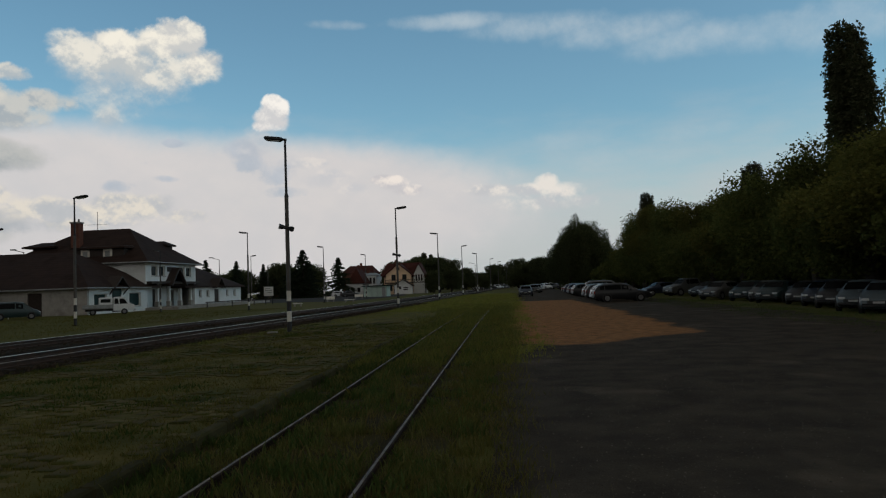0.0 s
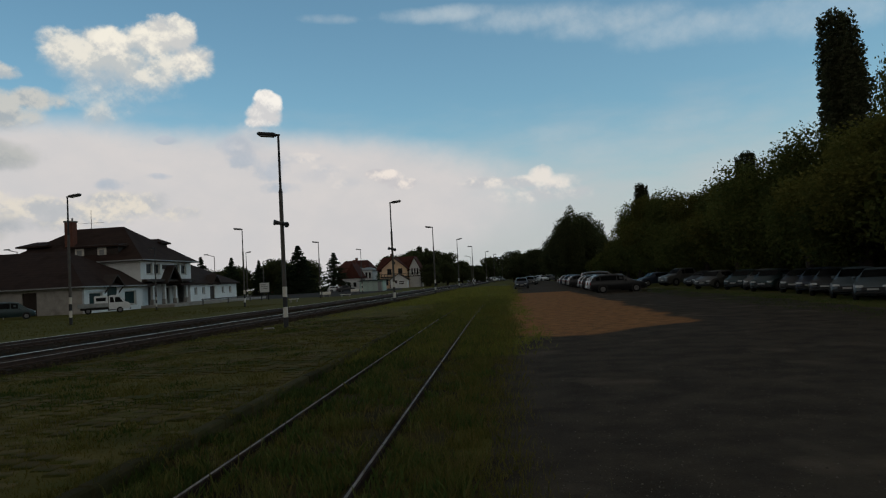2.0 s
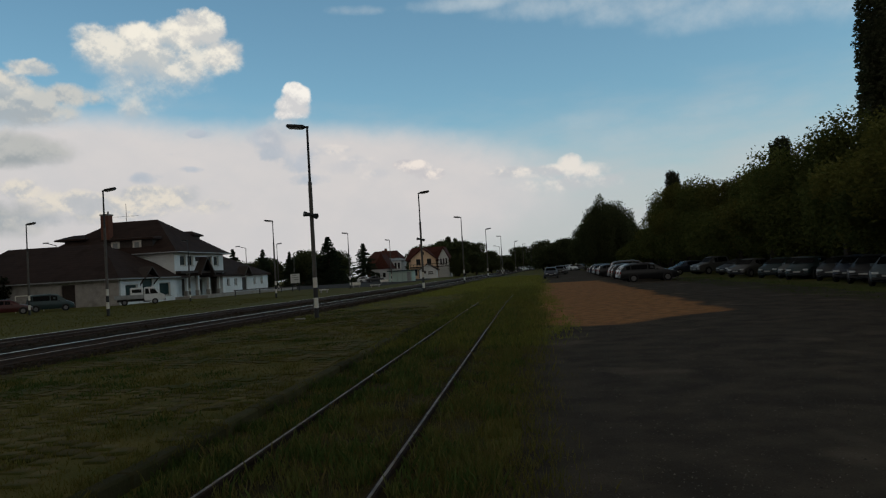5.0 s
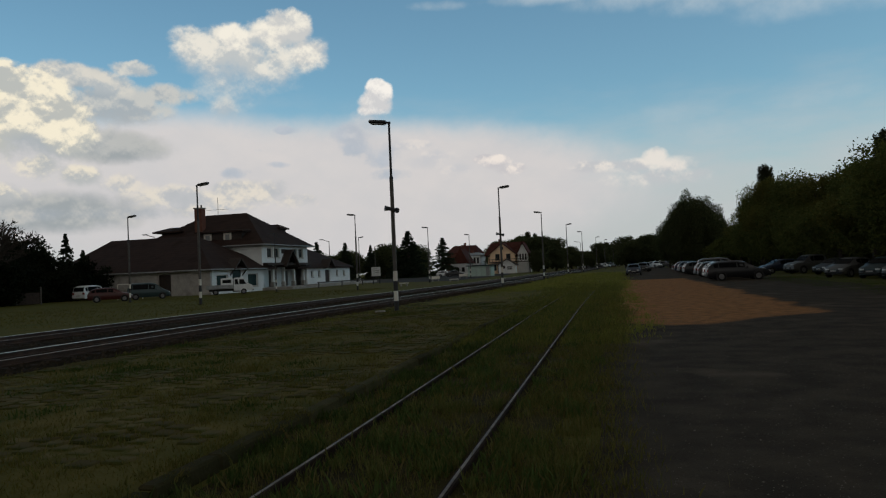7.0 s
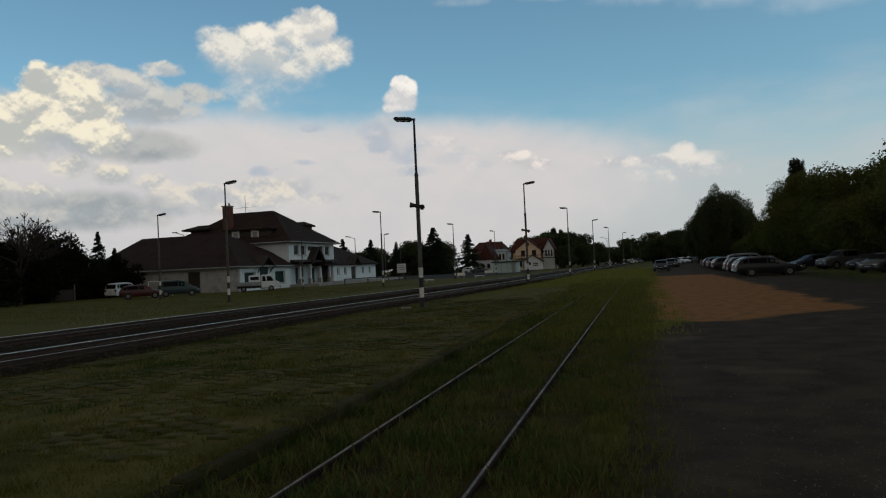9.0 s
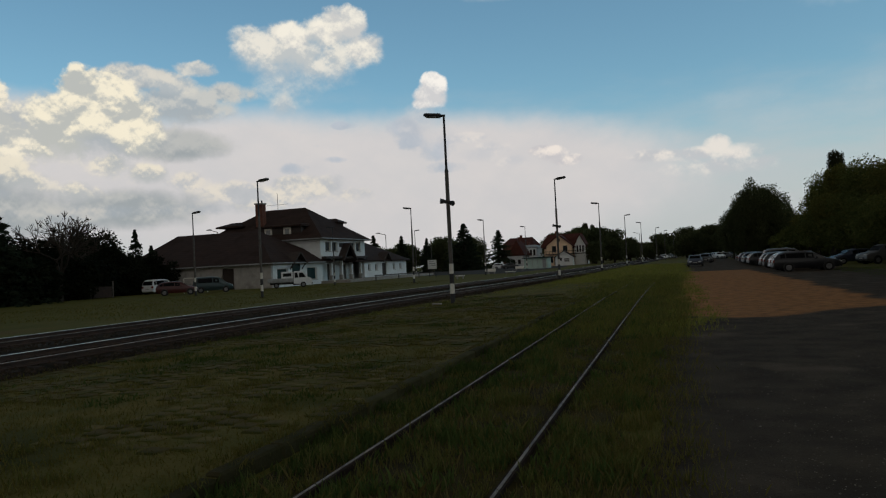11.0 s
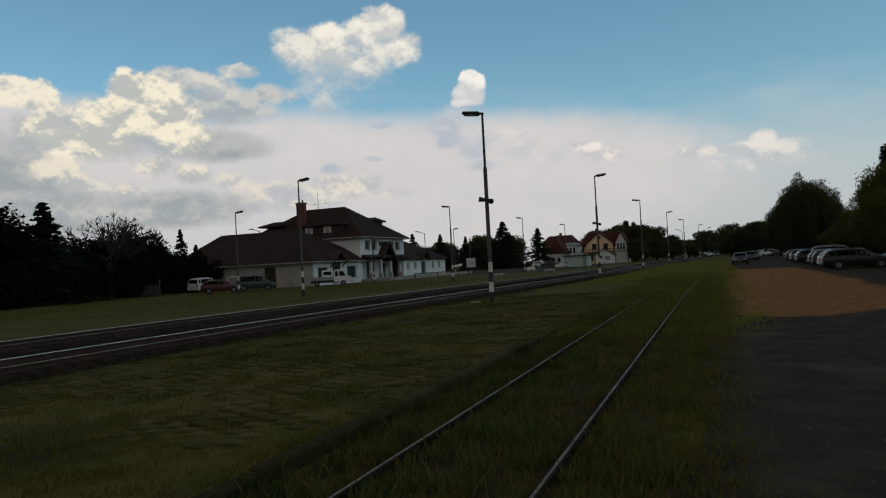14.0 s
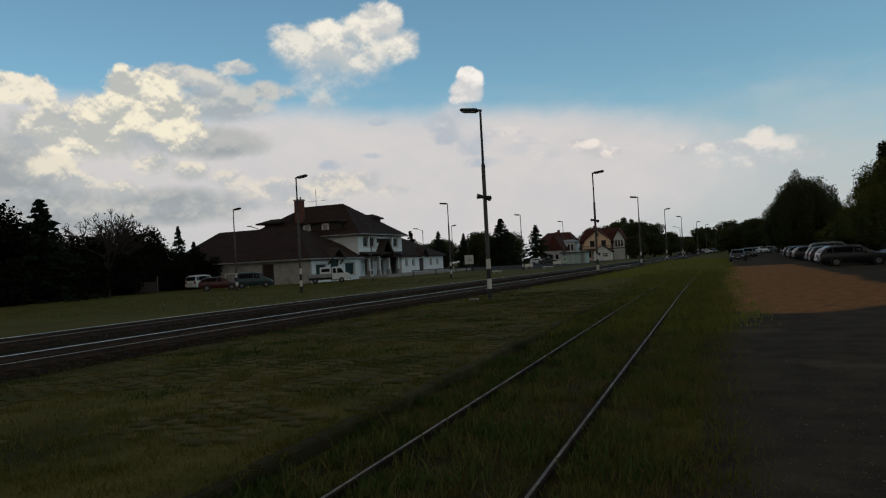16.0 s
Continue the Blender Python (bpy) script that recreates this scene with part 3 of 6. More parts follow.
ymx = yt.nodes.new("ShaderNodeMix")
ymx.data_type = "RGBA"
yt.links.new(yr.outputs[0], ymx.inputs[0])
yt.links.new(yb.inputs["Base Color"].links[0].from_socket, ymx.inputs[6])
yt.links.new(earth.outputs[2], ymx.inputs[7])
yt.links.new(ymx.outputs[2], yb.inputs["Base Color"])

edge = [(yard_edge(y), y) for y in (-12, 0, 10, 20, 35, 60, 100, 160, 260)]
sheet("pavement_yard", edge + [(12, 260), (11.5, 100), (13.2, 60), (13.6, 30), (14, 10), (15, -12)], 0.012, M_YARD,
      "worn dark asphalt yard with a patch of red earth", "yard", jag=0.75)
sheet("road_station", [(-52, 122), (-24, 104), (-22, 150), (-36, 240), (-75, 200), (-60, 135)], 0.012, M_ASPHALT, "grey asphalt station forecourt", "road", jag=0.4, step=2)


M_SOIL = mat("dark_soil", (0.038, 0.031, 0.015), (0.062, 0.054, 0.018), 0.95, 1.6, 30, 0.9, c3=(0.028, 0.024, 0.013), gate=0.52)
sheet("ground_siding_bed", [(-3.9, -8), (-0.75, -8), (-0.7, 22), (-1.2, 31), (-2.9, 32), (-3.7, 22)], 0.006, M_SOIL, "dark soil and litter between the siding rails", "soil", jag=0.3)


# ---------------------------------------------------------------- railway tracks
def centre_siding(y):
    return -2.155 + (0.00022 * max(0, y - 25) ** 2 if y < 120 else 1.985 + 0.0418 * (y - 120))


def bend(y, knots):
    """A line through the knots (y, x), eased at the corners."""
    ys, xs = zip(*knots)
    return float(np.mean([np.interp(y + d, ys, xs) for d in (-8, -4, 0, 4, 8)]))


def centre_near(y):
    return bend(y, ((-40, -14.5), (17, -14.2), (60, -10.8), (76, -9.95), (200, -5.8), (340, -1.0)))


def centre_far(y):
    return bend(y, ((-40, -19.4), (24, -19.2), (60, -15.6), (80, -14.6), (200, -10.4), (340, -5.5)))


def rail_bm(centre, off, y0, y1, step, z, head):
    """The foot, web and head of one rail, or the worn running surface of its head alone."""
    w = 0.013 if centre is centre_siding else 0.034
    prof = [(-w - 0.002, -0.004), (-w, 0.003), (w, 0.003), (w + 0.002, -0.004)] if head else [(-0.062, -0.14), (0.062, -0.14), (0.062, -0.125), (0.012, -0.11), (0.010, -0.04), (0.035, -0.03), (0.035, -0.006), (0.028, 0.0), (-0.028, 0.0), (-0.035, -0.006), (-0.035, -0.03), (-0.010, -0.04), (-0.012, -0.11), (-0.062, -0.125)]
    bm = bmesh.new()
    rings = []
    sink = 0.10 if centre is centre_siding else 0.0
    n = int((y1 - y0) / step)
    for i in range(n + 1):
        y = y0 + (y1 - y0) * i / n
        rings.append([bm.verts.new((centre(y) + off + px, y, z + pz - sink * min(1.0, max(0.0, (y - 30) / 22)))) for px, pz in prof])
    k = len(prof)
    for a, b in zip(rings, rings[1:]):
        for j in range(k):
            bm.faces.new((a[j], a[(j + 1) % k], b[(j + 1) % k], b[j]))
    bmesh.ops.recalc_face_normals(bm, faces=bm.faces)
    return bm


def track(label, centre, y0, y1, z, step, tops, sleeper_m, sleeper_z, pitch, near):
    t = thing("railway_track", pose(0, 0, 0), label, "railway track", "tracks through the station")
    for off, top in zip((-0.76, 0.76), tops):
        r = part("rail", rail_bm(centre, off, y0, y1, step, z, False), M_RAILDARK if centre is centre_siding else M_RAIL, t)
        part("running_surface", rail_bm(centre, off, y0, y1, step, z + 0.001, True), top, r, "worn bright rail head")
    me = None
    y = near[0]
    while y < near[1]:
        if me is None:
            s = part("sleeper", box(-1.25, 1.25, -0.12, 0.12, -0.15, 0.0, 0.02), sleeper_m, t)
            me = s.data
        else:
            s = new("sleeper", me)
            s.parent = t
        s.location = (centre(y) + random.uniform(-0.03, 0.03), y, sleeper_z + random.uniform(-0.012, 0.008))
        s.rotation_euler = (0, random.uniform(-0.006, 0.006), random.uniform(-0.02, 0.02))
        y += pitch
    return t


track("overgrown siding with rusty rails in the grass", centre_siding, -8, 220, 0.085, 1.2, (M_RAILDULL, M_RAILDULL), M_SLEEPER, -0.012, 0.62, (-3, 30))
track("main line track with worn rails on dark ballast", centre_near, -30, 330, 0.25, 2.0, (M_RAILTOP, M_RAILBROWN), M_SLEEPER, 0.112, 0.62, (2, 90))
track("second line track with worn rails on dark ballast", centre_far, -30, 330, 0.25, 2.0, (M_RAILTOP, M_RAILDULL), M_SLEEPER, 0.112, 0.62, (5, 90))


def bed(name, centre, half, y0, y1, z, label, zc=None):
    bm = bmesh.new()
    prev = None
    n = int((y1 - y0) / 1.5)
    for i in range(n + 1):
        y = y0 + (y1 - y0) * i / n
        j = [noise.noise((y * 0.7, k * 5.0, 1)) * 0.18 for k in (1, 2)]
        row = [bm.verts.new((centre(y) + dx, y, zz)) for dx, zz in ((-half[0] - 0.5 + j[0], 0.005), (-half[0] + 0.25, z), (half[1] - 0.25, z), (half[1] + 0.3 + j[1], 0.005))]
        if prev:
            for k in range(3):
                bm.faces.new((prev[k], prev[k + 1], row[k + 1], row[k]))
        prev = row
    tagged(part(name, bm, M_BALLAST), label, "ballast", kind="structure")


bed("ground_ballast_near", centre_near, (2.9, 1.35), -30, 330, 0.10, "dark oily ballast under the main track")
bed("ground_ballast_far", centre_far, (1.4, 2.2), -30, 330, 0.10, "dark ballast under the second track")


# ---------------------------------------------------------------- lamp posts
def lamp_post(x, y, head_dir, speaker, label, lean=0.0, scale=1.0, z=0.0):
    """Stepped steel post, 8.3 m, with black and white bands at its foot and a flat lantern on a short arm."""
    t = thing("lamp_post", pose(x, y, z, 0, lean, 0) @ Matrix.Scale(scale, 4), label, "lamp post", "platform lamp posts")
    part("foot", box(-0.17, 0.17, -0.17, 0.17, -0.2, 0.05, 0.02), M_SOIL, t)
    for i, m in enumerate((M_BLACK, M_WHITE, M_BLACK, M_WHITE)):
        part("band", cyl(0.097, 0.097, (0, 0, 0.05 + 0.43 * i), (0, 0, 0.48 + 0.43 * i), 16), m, t, smooth=False)
    part("lower_tube", cyl(0.090, 0.082, (0, 0, 1.77), (0, 0, 5.75), 16), M_POLE, t, smooth=False)
    part("collar", cyl(0.095, 0.06, (0, 0, 5.75), (0, 0, 5.9), 16), M_POLED, t)
    part("upper_tube", cyl(0.055, 0.047, (0, 0, 5.9), (0, 0, 8.22), 14), M_POLED, t)
    s = head_dir
    part("arm", cyl(0.05, 0.045, (-0.06 * s, 0, 8.20), (0.32 * s, 0, 8.25), 10), M_POLED, t)
    lm = pose(0.5 * s, 0, 8.27, 0, -7 * s, 0)
    head = part("lantern", box(-0.40, 0.40, -0.16, 0.16, -0.07, 0.08, 0.05, lm), M_POLED, t)
    part("diffuser", box(-0.30, 0.30, -0.12, 0.12, -0.10, -0.068, 0.0, lm), M_FRAME, head)
    if speaker:
        b = part("loudspeaker", cyl(0.07, 0.12, (-0.09, 0, 4.46), (-0.31, -0.12, 4.50), 12), M_POLED, t)
        c = part("loudspeaker", cyl(0.07, 0.12, (0.09, 0, 4.42), (0.25, -0.14, 4.36), 12), M_POLED, t)
        part("bracket", box(-0.13, 0.13, -0.11, 0.11, 4.38, 4.48, 0.02), M_POLED, t)
    return t


for i, (x, y, sc) in enumerate(((-9.70, 30.15, 1.06), (-9.05, 57.2, 1.03), (-8.4, 86, 1.02), (-7.5, 119, 1.04), (-5.95, 142.5, 1.0), (-4.0, 177, 1.0), (-2.3, 203, 1.0), (0.1, 238, 1.0), (2.1, 265, 1.0))):
    lamp_post(x, y, -1 if i in (0, 2, 4, 7) else 1, i < 2, "tall dark lamp post with black and white banded foot" + (" and loudspeakers" if i < 2 else ""), scale=sc)
for x, y, s in ((-30.0, 45.75, 1), (-27.2, 71, -1), (-26.8, 100, -1), (-26.4, 128.6, -1), (-45.2, 57.3, 1), (-44.2, 116.8, 1), (-17.4, 256, 1), (-15.2, 301, 1), (-39.5, 76, -1)):
    lamp_post(x, y, s, False, "slim grey lamp post with banded foot beside the station", scale={-39.5: 0.86, -30.0: 1.09}.get(x, 1.0))


def street_lamp(x, y, h, s):
    t = thing("street_lamp", pose(x, y, 0), "tall grey street lamp with a curved arm", "street lamp", "street lamps behind the station")
    part("pole", cyl(0.09, 0.06, (0, 0, 0), (0, 0, h - 0.4), 10), M_POLE, t)
    part("arm", cyl(0.05, 0.045, (0, 0, h - 0.42), (-1.5 * s, 0, h), 8), M_POLE, t)
    part("lantern", box(-1.5 * s - 0.45, -1.5 * s + 0.35, -0.14, 0.14, h - 0.06, h + 0.1, 0.04), M_FRAME, t)


street_lamp(-53, 124, 8.6, 1)
street_lamp(-66.5, 90, 9.0, 1)
street_lamp(-54, 153, 8.3, -1)
street_lamp(-9.5, 215, 8.6, 1)


# ---------------------------------------------------------------- station building
def station():
    t = thing("station_building", pose(0, 0, 0), "white station building with large dark brown tiled roofs", "station building")
    XF, Y0, YA, YB, Y1 = -48.5, 76.0, 89.0, 103.3, 121.5

    def walled(p, q, z0, z1, ops, material, cols=2, glass=M_GREENGL, label=""):
        bm, m = wall(p, q, z0, z1, 0.35, [o[:4] for o in ops])
        w = part("wall", bm, material, t, label)
        for o in ops:
            if o[4] == "w":
                window(w, m, o[:4], 0.35, glass, M_WHITE, cols, depth=0.35)
            elif o[4] == "d":
                part("door", box(o[0], o[1], 0.08, 0.16, o[2], o[3], 0, m), M_WOOD, w)
        return w, m

    # end wall of the south wing, facing the yard
    walled((XF + 0.35, Y0), (-71, Y0), 0, 3.15, [(5.55, 7.35, 0.0, 2.7, "d")], M_STONE, label="grey stone end wall, its shade put into the colour")
    # front of the south wing
    w, m = walled((XF, YA), (XF, Y0), 0, 3.15, [(1.6, 4.4, 0.7, 2.45, "w"), (6.2, 8.3, 0.1, 2.7, "d"), (9.3, 12.0, 0.5, 2.4, "w")], M_PLASTER, 1)
    part("arch", cyl(1.05, 1.05, m @ Vector((7.25, 0.20, 2.62)), m @ Vector((7.25, 0.37, 2.62)), 20), M_GREENGL, w, "round-headed dark glass")
    # small gabled hood over the arched door, on two struts
    bm = bmesh.new()
    for s in (-1, 1):
        hm = Matrix.Translation((XF + 0.6, (Y0 + YA) / 2 - 0.75 + s * 0.85, 3.75)) @ Matrix.Rotation(radians(s * -40), 4, "X")
        add_box(bm, -1.1, 0.55, -1.15, 1.15, -0.08, 0.08, 0, hm)
        add_cyl(bm, 0.09, 0.09, (XF + 0.1, (Y0 + YA) / 2 - 0.75 + s * 1.5, 2.0), (XF + 1.0, (Y0 + YA) / 2 - 0.75 + s * 1.6, 3.1), 8)
    part("hood", bm, M_WOOD, t, "dark timber gable hood")
    # upper storey box over the entrance
    w, m = walled((XF, YB), (XF, YA), 3.9, 6.45, [(1.2, 2.9, 4.65, 6.1, "w"), (3.3, 5.0, 4.65, 6.1, "w"), (9.3, 11.0, 4.65, 6.1, "w"), (11.4, 13.1, 4.65, 6.1, "w")], M_PLASTER, 1, M_GLASS)
    part("name_board", box(5.6, 8.7, 0.352, 0.42, 5.3, 5.95, 0, m), M_WOOD, w, "dark name board")
    walled((XF + 0.35, YA), (-60, YA), 3.0, 6.45, [], M_PLASTER)
    walled((-60, YB), (XF + 0.35, YB), 3.0, 6.45, [], M_PLASTER)
    # recessed ground floor entrance behind posts
    walled((XF - 2.4, YB), (XF - 2.4, YA), 0.3, 3.9, [(2.0, 4.2, 0.35, 2.7, "d"), (6.0, 8.4, 0.35, 2.9, "d"), (10.0, 12.4, 0.35, 2.7, "d")], M_PLASTER)
    for i in range(5):
        y = YA + 0.35 + i * (YB - YA - 0.7) / 4
        p = part("post", box(XF - 0.42, XF - 0.02, y - 0.2, y + 0.2, 0.3, 3.9, 0.02), M_PLASTER, t)
        part("post_base", box(XF - 0.5, XF + 0.06, y - 0.28, y + 0.28, 0.3, 1.1, 0.02), M_STONE, p)
    part("canopy", box(XF - 0.4, XF + 1.1, YA - 0.1, YB + 0.1, 3.55, 3.9, 0.03), M_WOOD, t, "dark tiled canopy over the entrance")
    bm = bmesh.new()
    yc = 96.0
    for s in (-1, 1):
        add_box(bm, -0.6, 1.6, -1.7, 1.7, -0.1, 0.1, 0, Matrix.Translation((XF, yc + s * 1.15, 4.55)) @ Matrix.Rotation(radians(s * -48), 4, "X"))
    part("entrance_gable", bm, M_WOOD, t, "steep dark gable over the entrance")
    bm = bmesh.new()
    a = [bm.verts.new((XF + 1.2, yc + d, z)) for d, z in ((-1.9, 3.9), (1.9, 3.9), (0, 5.5))]
    bm.faces.new(a)
    bmesh.ops.solidify(bm, geom=bm.faces[:], thickness=0.1)
    part("gable_panel", bm, M_WOOD, t)
    bm = bmesh.new()
    bm.faces.new([bm.verts.new((XF + 1.36, yc + d, z)) for d, z in ((-0.7, 4.0), (0.7, 4.0), (0, 4.75))])
    bmesh.ops.solidify(bm, geom=bm.faces[:], thickness=0.05)
    part("gable_light", bm, M_PLASTER, t, "small white triangle in the gable")
    # north wing
    walled((XF, Y1), (XF, YB), 0.4, 3.15, [(2.0, 3.0, 1.5, 2.6, "w"), (5.2, 6.2, 1.5, 2.6, "w"), (9.0, 11.0, 0.45, 2.7, "d"), (13.0, 14.0, 1.5, 2.6, "w"), (15.8, 16.8, 1.5, 2.6, "w")], M_PLASTER, 1, M_GLASS)
    walled((-66, Y1), (XF + 0.35, Y1), 0, 3.15, [], M_PLASTER)
    walled((-71, Y0 + 0.35), (-71, Y1), 0, 3.1, [], M_STONE)
    bm = bmesh.new()
    for s in (-1, 1):
        add_box(bm, -1.0, 0.7, -1.2, 1.2, -0.08, 0.08, 0, Matrix.Translation((XF + 0.5, 111.5 + s * 0.85, 3.75)) @ Matrix.Rotation(radians(s * -42), 4, "X"))
    part("hood", bm, M_WOOD, t, "dark timber gable hood")
    # roofs
    part("roof", hip_roof(-72, -47.6, 75.0, 92.0, 3.2, ((-69.0, 84.0, 7.95), (-55.5, 84.0, 7.95))), M_ROOF, t)
    part("roof", hip_roof(-69.5, -47.4, 87.9, 104.6, 6.62, ((-61.6, 96.2, 11.9), (-54.6, 96.2, 11.9))), M_ROOF, t)
    part("roof", hip_roof(-66.5, -47.6, 99.0, 122.4, 3.2, ((-57, 104, 8.4), (-57, 112.5, 8.4))), M_ROOF, t)
    # dormers and the raised lantern roofs at the ends of the ridge
    for y, z in ((102.6, 9.5),):
        d = part("dormer", box(-55.5, -51.2, y - 2.2, y - 0.2, z - 2.2, z, 0.02), M_WOOD, t, "dark boarded dormer")
        part("dormer_roof", hip_roof(-56.5, -50.8, y - 2.8, y + 0.3, z + 0.12, ((-55.5, y - 1.2, z + 0.75), (-52.0, y - 1.2, z + 0.75))), M_ROOF, d)
        part("dormer_window", box(-51.2, -51.14, y - 1.8, y - 0.6, z - 1.5, z - 0.4), M_GREENGL, d)
    d = part("dormer", box(-66.6, -63.7, 92.0, 95.0, 7.2, 9.35, 0.02), M_WOOD, t, "dark boarded dormer")
    part("dormer_roof", hip_roof(-67.7, -62.9, 91.2, 95.8, 9.4, ((-66.2, 93.5, 10.1), (-64.2, 93.5, 10.1))), M_ROOF, d)
    d = part("dormer", box(-58.4, -51.6, 89.4, 93.0, 6.8, 8.65, 0.02), M_WOOD, t, "long dark dormer with two white windows")
    part("dormer_roof", hip_roof(-58.9, -51.1, 88.7, 95.5, 8.8, ((-58.2, 93.8, 9.3), (-52.0, 93.8, 9.3))), M_ROOF, d)
    for x in (-57.7, -54.5):
        w = part("window", box(x, x + 1.25, 89.30, 89.41, 7.25, 8.5, 0.0), M_WHITE, d, "pale window in the dormer")
        part("pane", box(x + 0.28, x + 0.97, 89.285, 89.31, 7.5, 8.25), M_FRAME, w)
    c = part("chimney", box(-60.6, -59.4, 91.5, 92.6, 7.5, 12.5, 0.04), M_BRICK, t, "broad red brick chimney")
    part("chimney_cap", box(-60.7, -59.3, 91.4, 92.7, 12.5, 12.7, 0.03), M_CONC, c)
    for x in (-60.3, -59.7):
        part("flue", cyl(0.12, 0.12, (x, 92, 12.7), (x, 92, 13.1), 8), M_POLED, c)
    part("gutter", box(-72.0, -47.5, 74.86, 75.0, 3.0, 3.16, 0.02), M_FRAME, t, "pale gutter")
    part("gutter", box(-47.58, -47.44, 75.0, 89.0, 3.0, 3.16, 0.02), M_FRAME, t, "pale gutter")
    part("gutter", box(-47.38, -47.25, 87.8, 104.6, 6.42, 6.58, 0.02), M_FRAME, t, "pale gutter")
    part("gutter", box(-60, -47.4, 87.76, 87.9, 6.42, 6.58, 0.02), M_FRAME, t, "pale gutter")
    for y in (88.6, 103.6):
        part("downpipe", cyl(0.07, 0.07, (XF + 0.12, y, 0.3), (XF + 0.12, y, 3.1), 8), M_FRAME, t)
    a = part("aerial", cyl(0.04, 0.03, (-59.5, 96.2, 11.8), (-59.5, 96.2, 14.6), 6), M_POLED, t, "thin roof aerial")
    part("aerial_rod", cyl(0.02, 0.02, (-61.6, 96.2, 12.7), (-57.6, 96.2, 12.7), 5), M_POLED, a)
    return t


station()
sp = tagged(part("pavement_platform", box(-48.4, -43.5, 88.5, 124, -0.2, 0.36, 0.03), M_CONC), "low grey concrete station platform", "platform", kind="structure")


# ---------------------------------------------------------------- trees
def leaf_cards(name, pts, size, material, droop=0.0, squash=1.0):
    """Many small pointed leaf clumps, each a folded pair of triangles."""
    rng = np.random.default_rng(len(pts) + int(size * 1000))
    pts = np.asarray(pts)
    n = len(pts)
    d = rng.normal(size=(n, 3))
    d[:, 2] = d[:, 2] * squash - droop
    d /= np.linalg.norm(d, axis=1)[:, None]
    e = np.cross(d, rng.normal(size=(n, 3)))
    e /= np.linalg.norm(e, axis=1)[:, None]
    nn = np.cross(d, e)
    s = size * rng.uniform(0.6, 1.35, (n, 1))
    a, c = pts - d * s * 0.5, pts + d * s * 0.5
    b = pts + e * s * 0.42 + nn * s * 0.14
    f = pts - e * s * 0.42 + nn * s * 0.14
    v = np.stack([a, b, c, f], 1).reshape(-1, 3)
    faces = [(4 * i, 4 * i + 1, 4 * i + 2, 4 * i + 3) for i in range(n)]
    return mesh_from(name, v.tolist(), faces, material)


def crown_points(lobes, n, rng, hollow=0.45):
    vol = np.array([l[3] * l[4] * l[5] for l in lobes]) ** 0.75
    k = rng.choice(len(lobes), n, p=vol / vol.sum())
    d = rng.normal(size=(n, 3))
    d /= np.linalg.norm(d, axis=1)[:, None]
    r = (hollow + (1 - hollow) * rng.random(n) ** 0.6) * rng.normal(1.0, 0.12, n)
    L = np.array(lobes)[k]
    return L[:, :3] + d * r[:, None] * L[:, 3:6]


def limb_bm(segs):
    bm = bmesh.new()
    for a, b, r0, r1 in segs:
        add_cyl(bm, r0, r1, a, b, 7)
    return bm


TREES = {}


def tree_kind(key, h, w, seed, leaf, material, n, label, base=0.18, lobes_n=16, category="tree", core=0.3):
    """A broadleaf tree of height h and width w, standing at the origin for copying."""
    rng = np.random.default_rng(seed)
    t = thing("tree", pose(0, 0, -50), label, category)
    lobes = []
    for i in range(lobes_n):
        a, u = rng.uniform(0, 6.283), rng.uniform(0, 1)
        z = h * (base + (1 - base) * (0.12 + 0.72 * u))
        env = w * 0.5 * math.sin(math.pi * min(1, max(0.0, (0.22 + 0.70 * u)))) ** 0.7
        r = env * rng.uniform(0.25, 0.82)
        s = w * rng.uniform(0.11, 0.25)
        lobes.append((r * math.cos(a), r * math.sin(a), z, s, s, s * rng.uniform(0.8, 1.15)))
    lobes.append((0, 0, h * (base + (1 - base) * 0.5), w * core, w * core, h * (1 - base) * (core + 0.08)))
    segs = [((0, 0, -0.2), (0.1, 0, h * 0.35), w * 0.035, w * 0.026), ((0.1, 0, h * 0.35), (0, 0.1, h * 0.7), w * 0.026, w * 0.012)]
    for l in lobes[:9]:
        z0 = h * rng.uniform(0.2, 0.45)
        segs.append(((0.05, 0, z0), (l[0], l[1], l[2]), w * 0.014, w * 0.005))
    part("trunk", limb_bm(segs), M_BARK, t)
    c = new("crown", leaf_cards("crown", crown_points(lobes, n, rng), leaf, material))
    c.parent = t
    TREES[key] = t
    return t


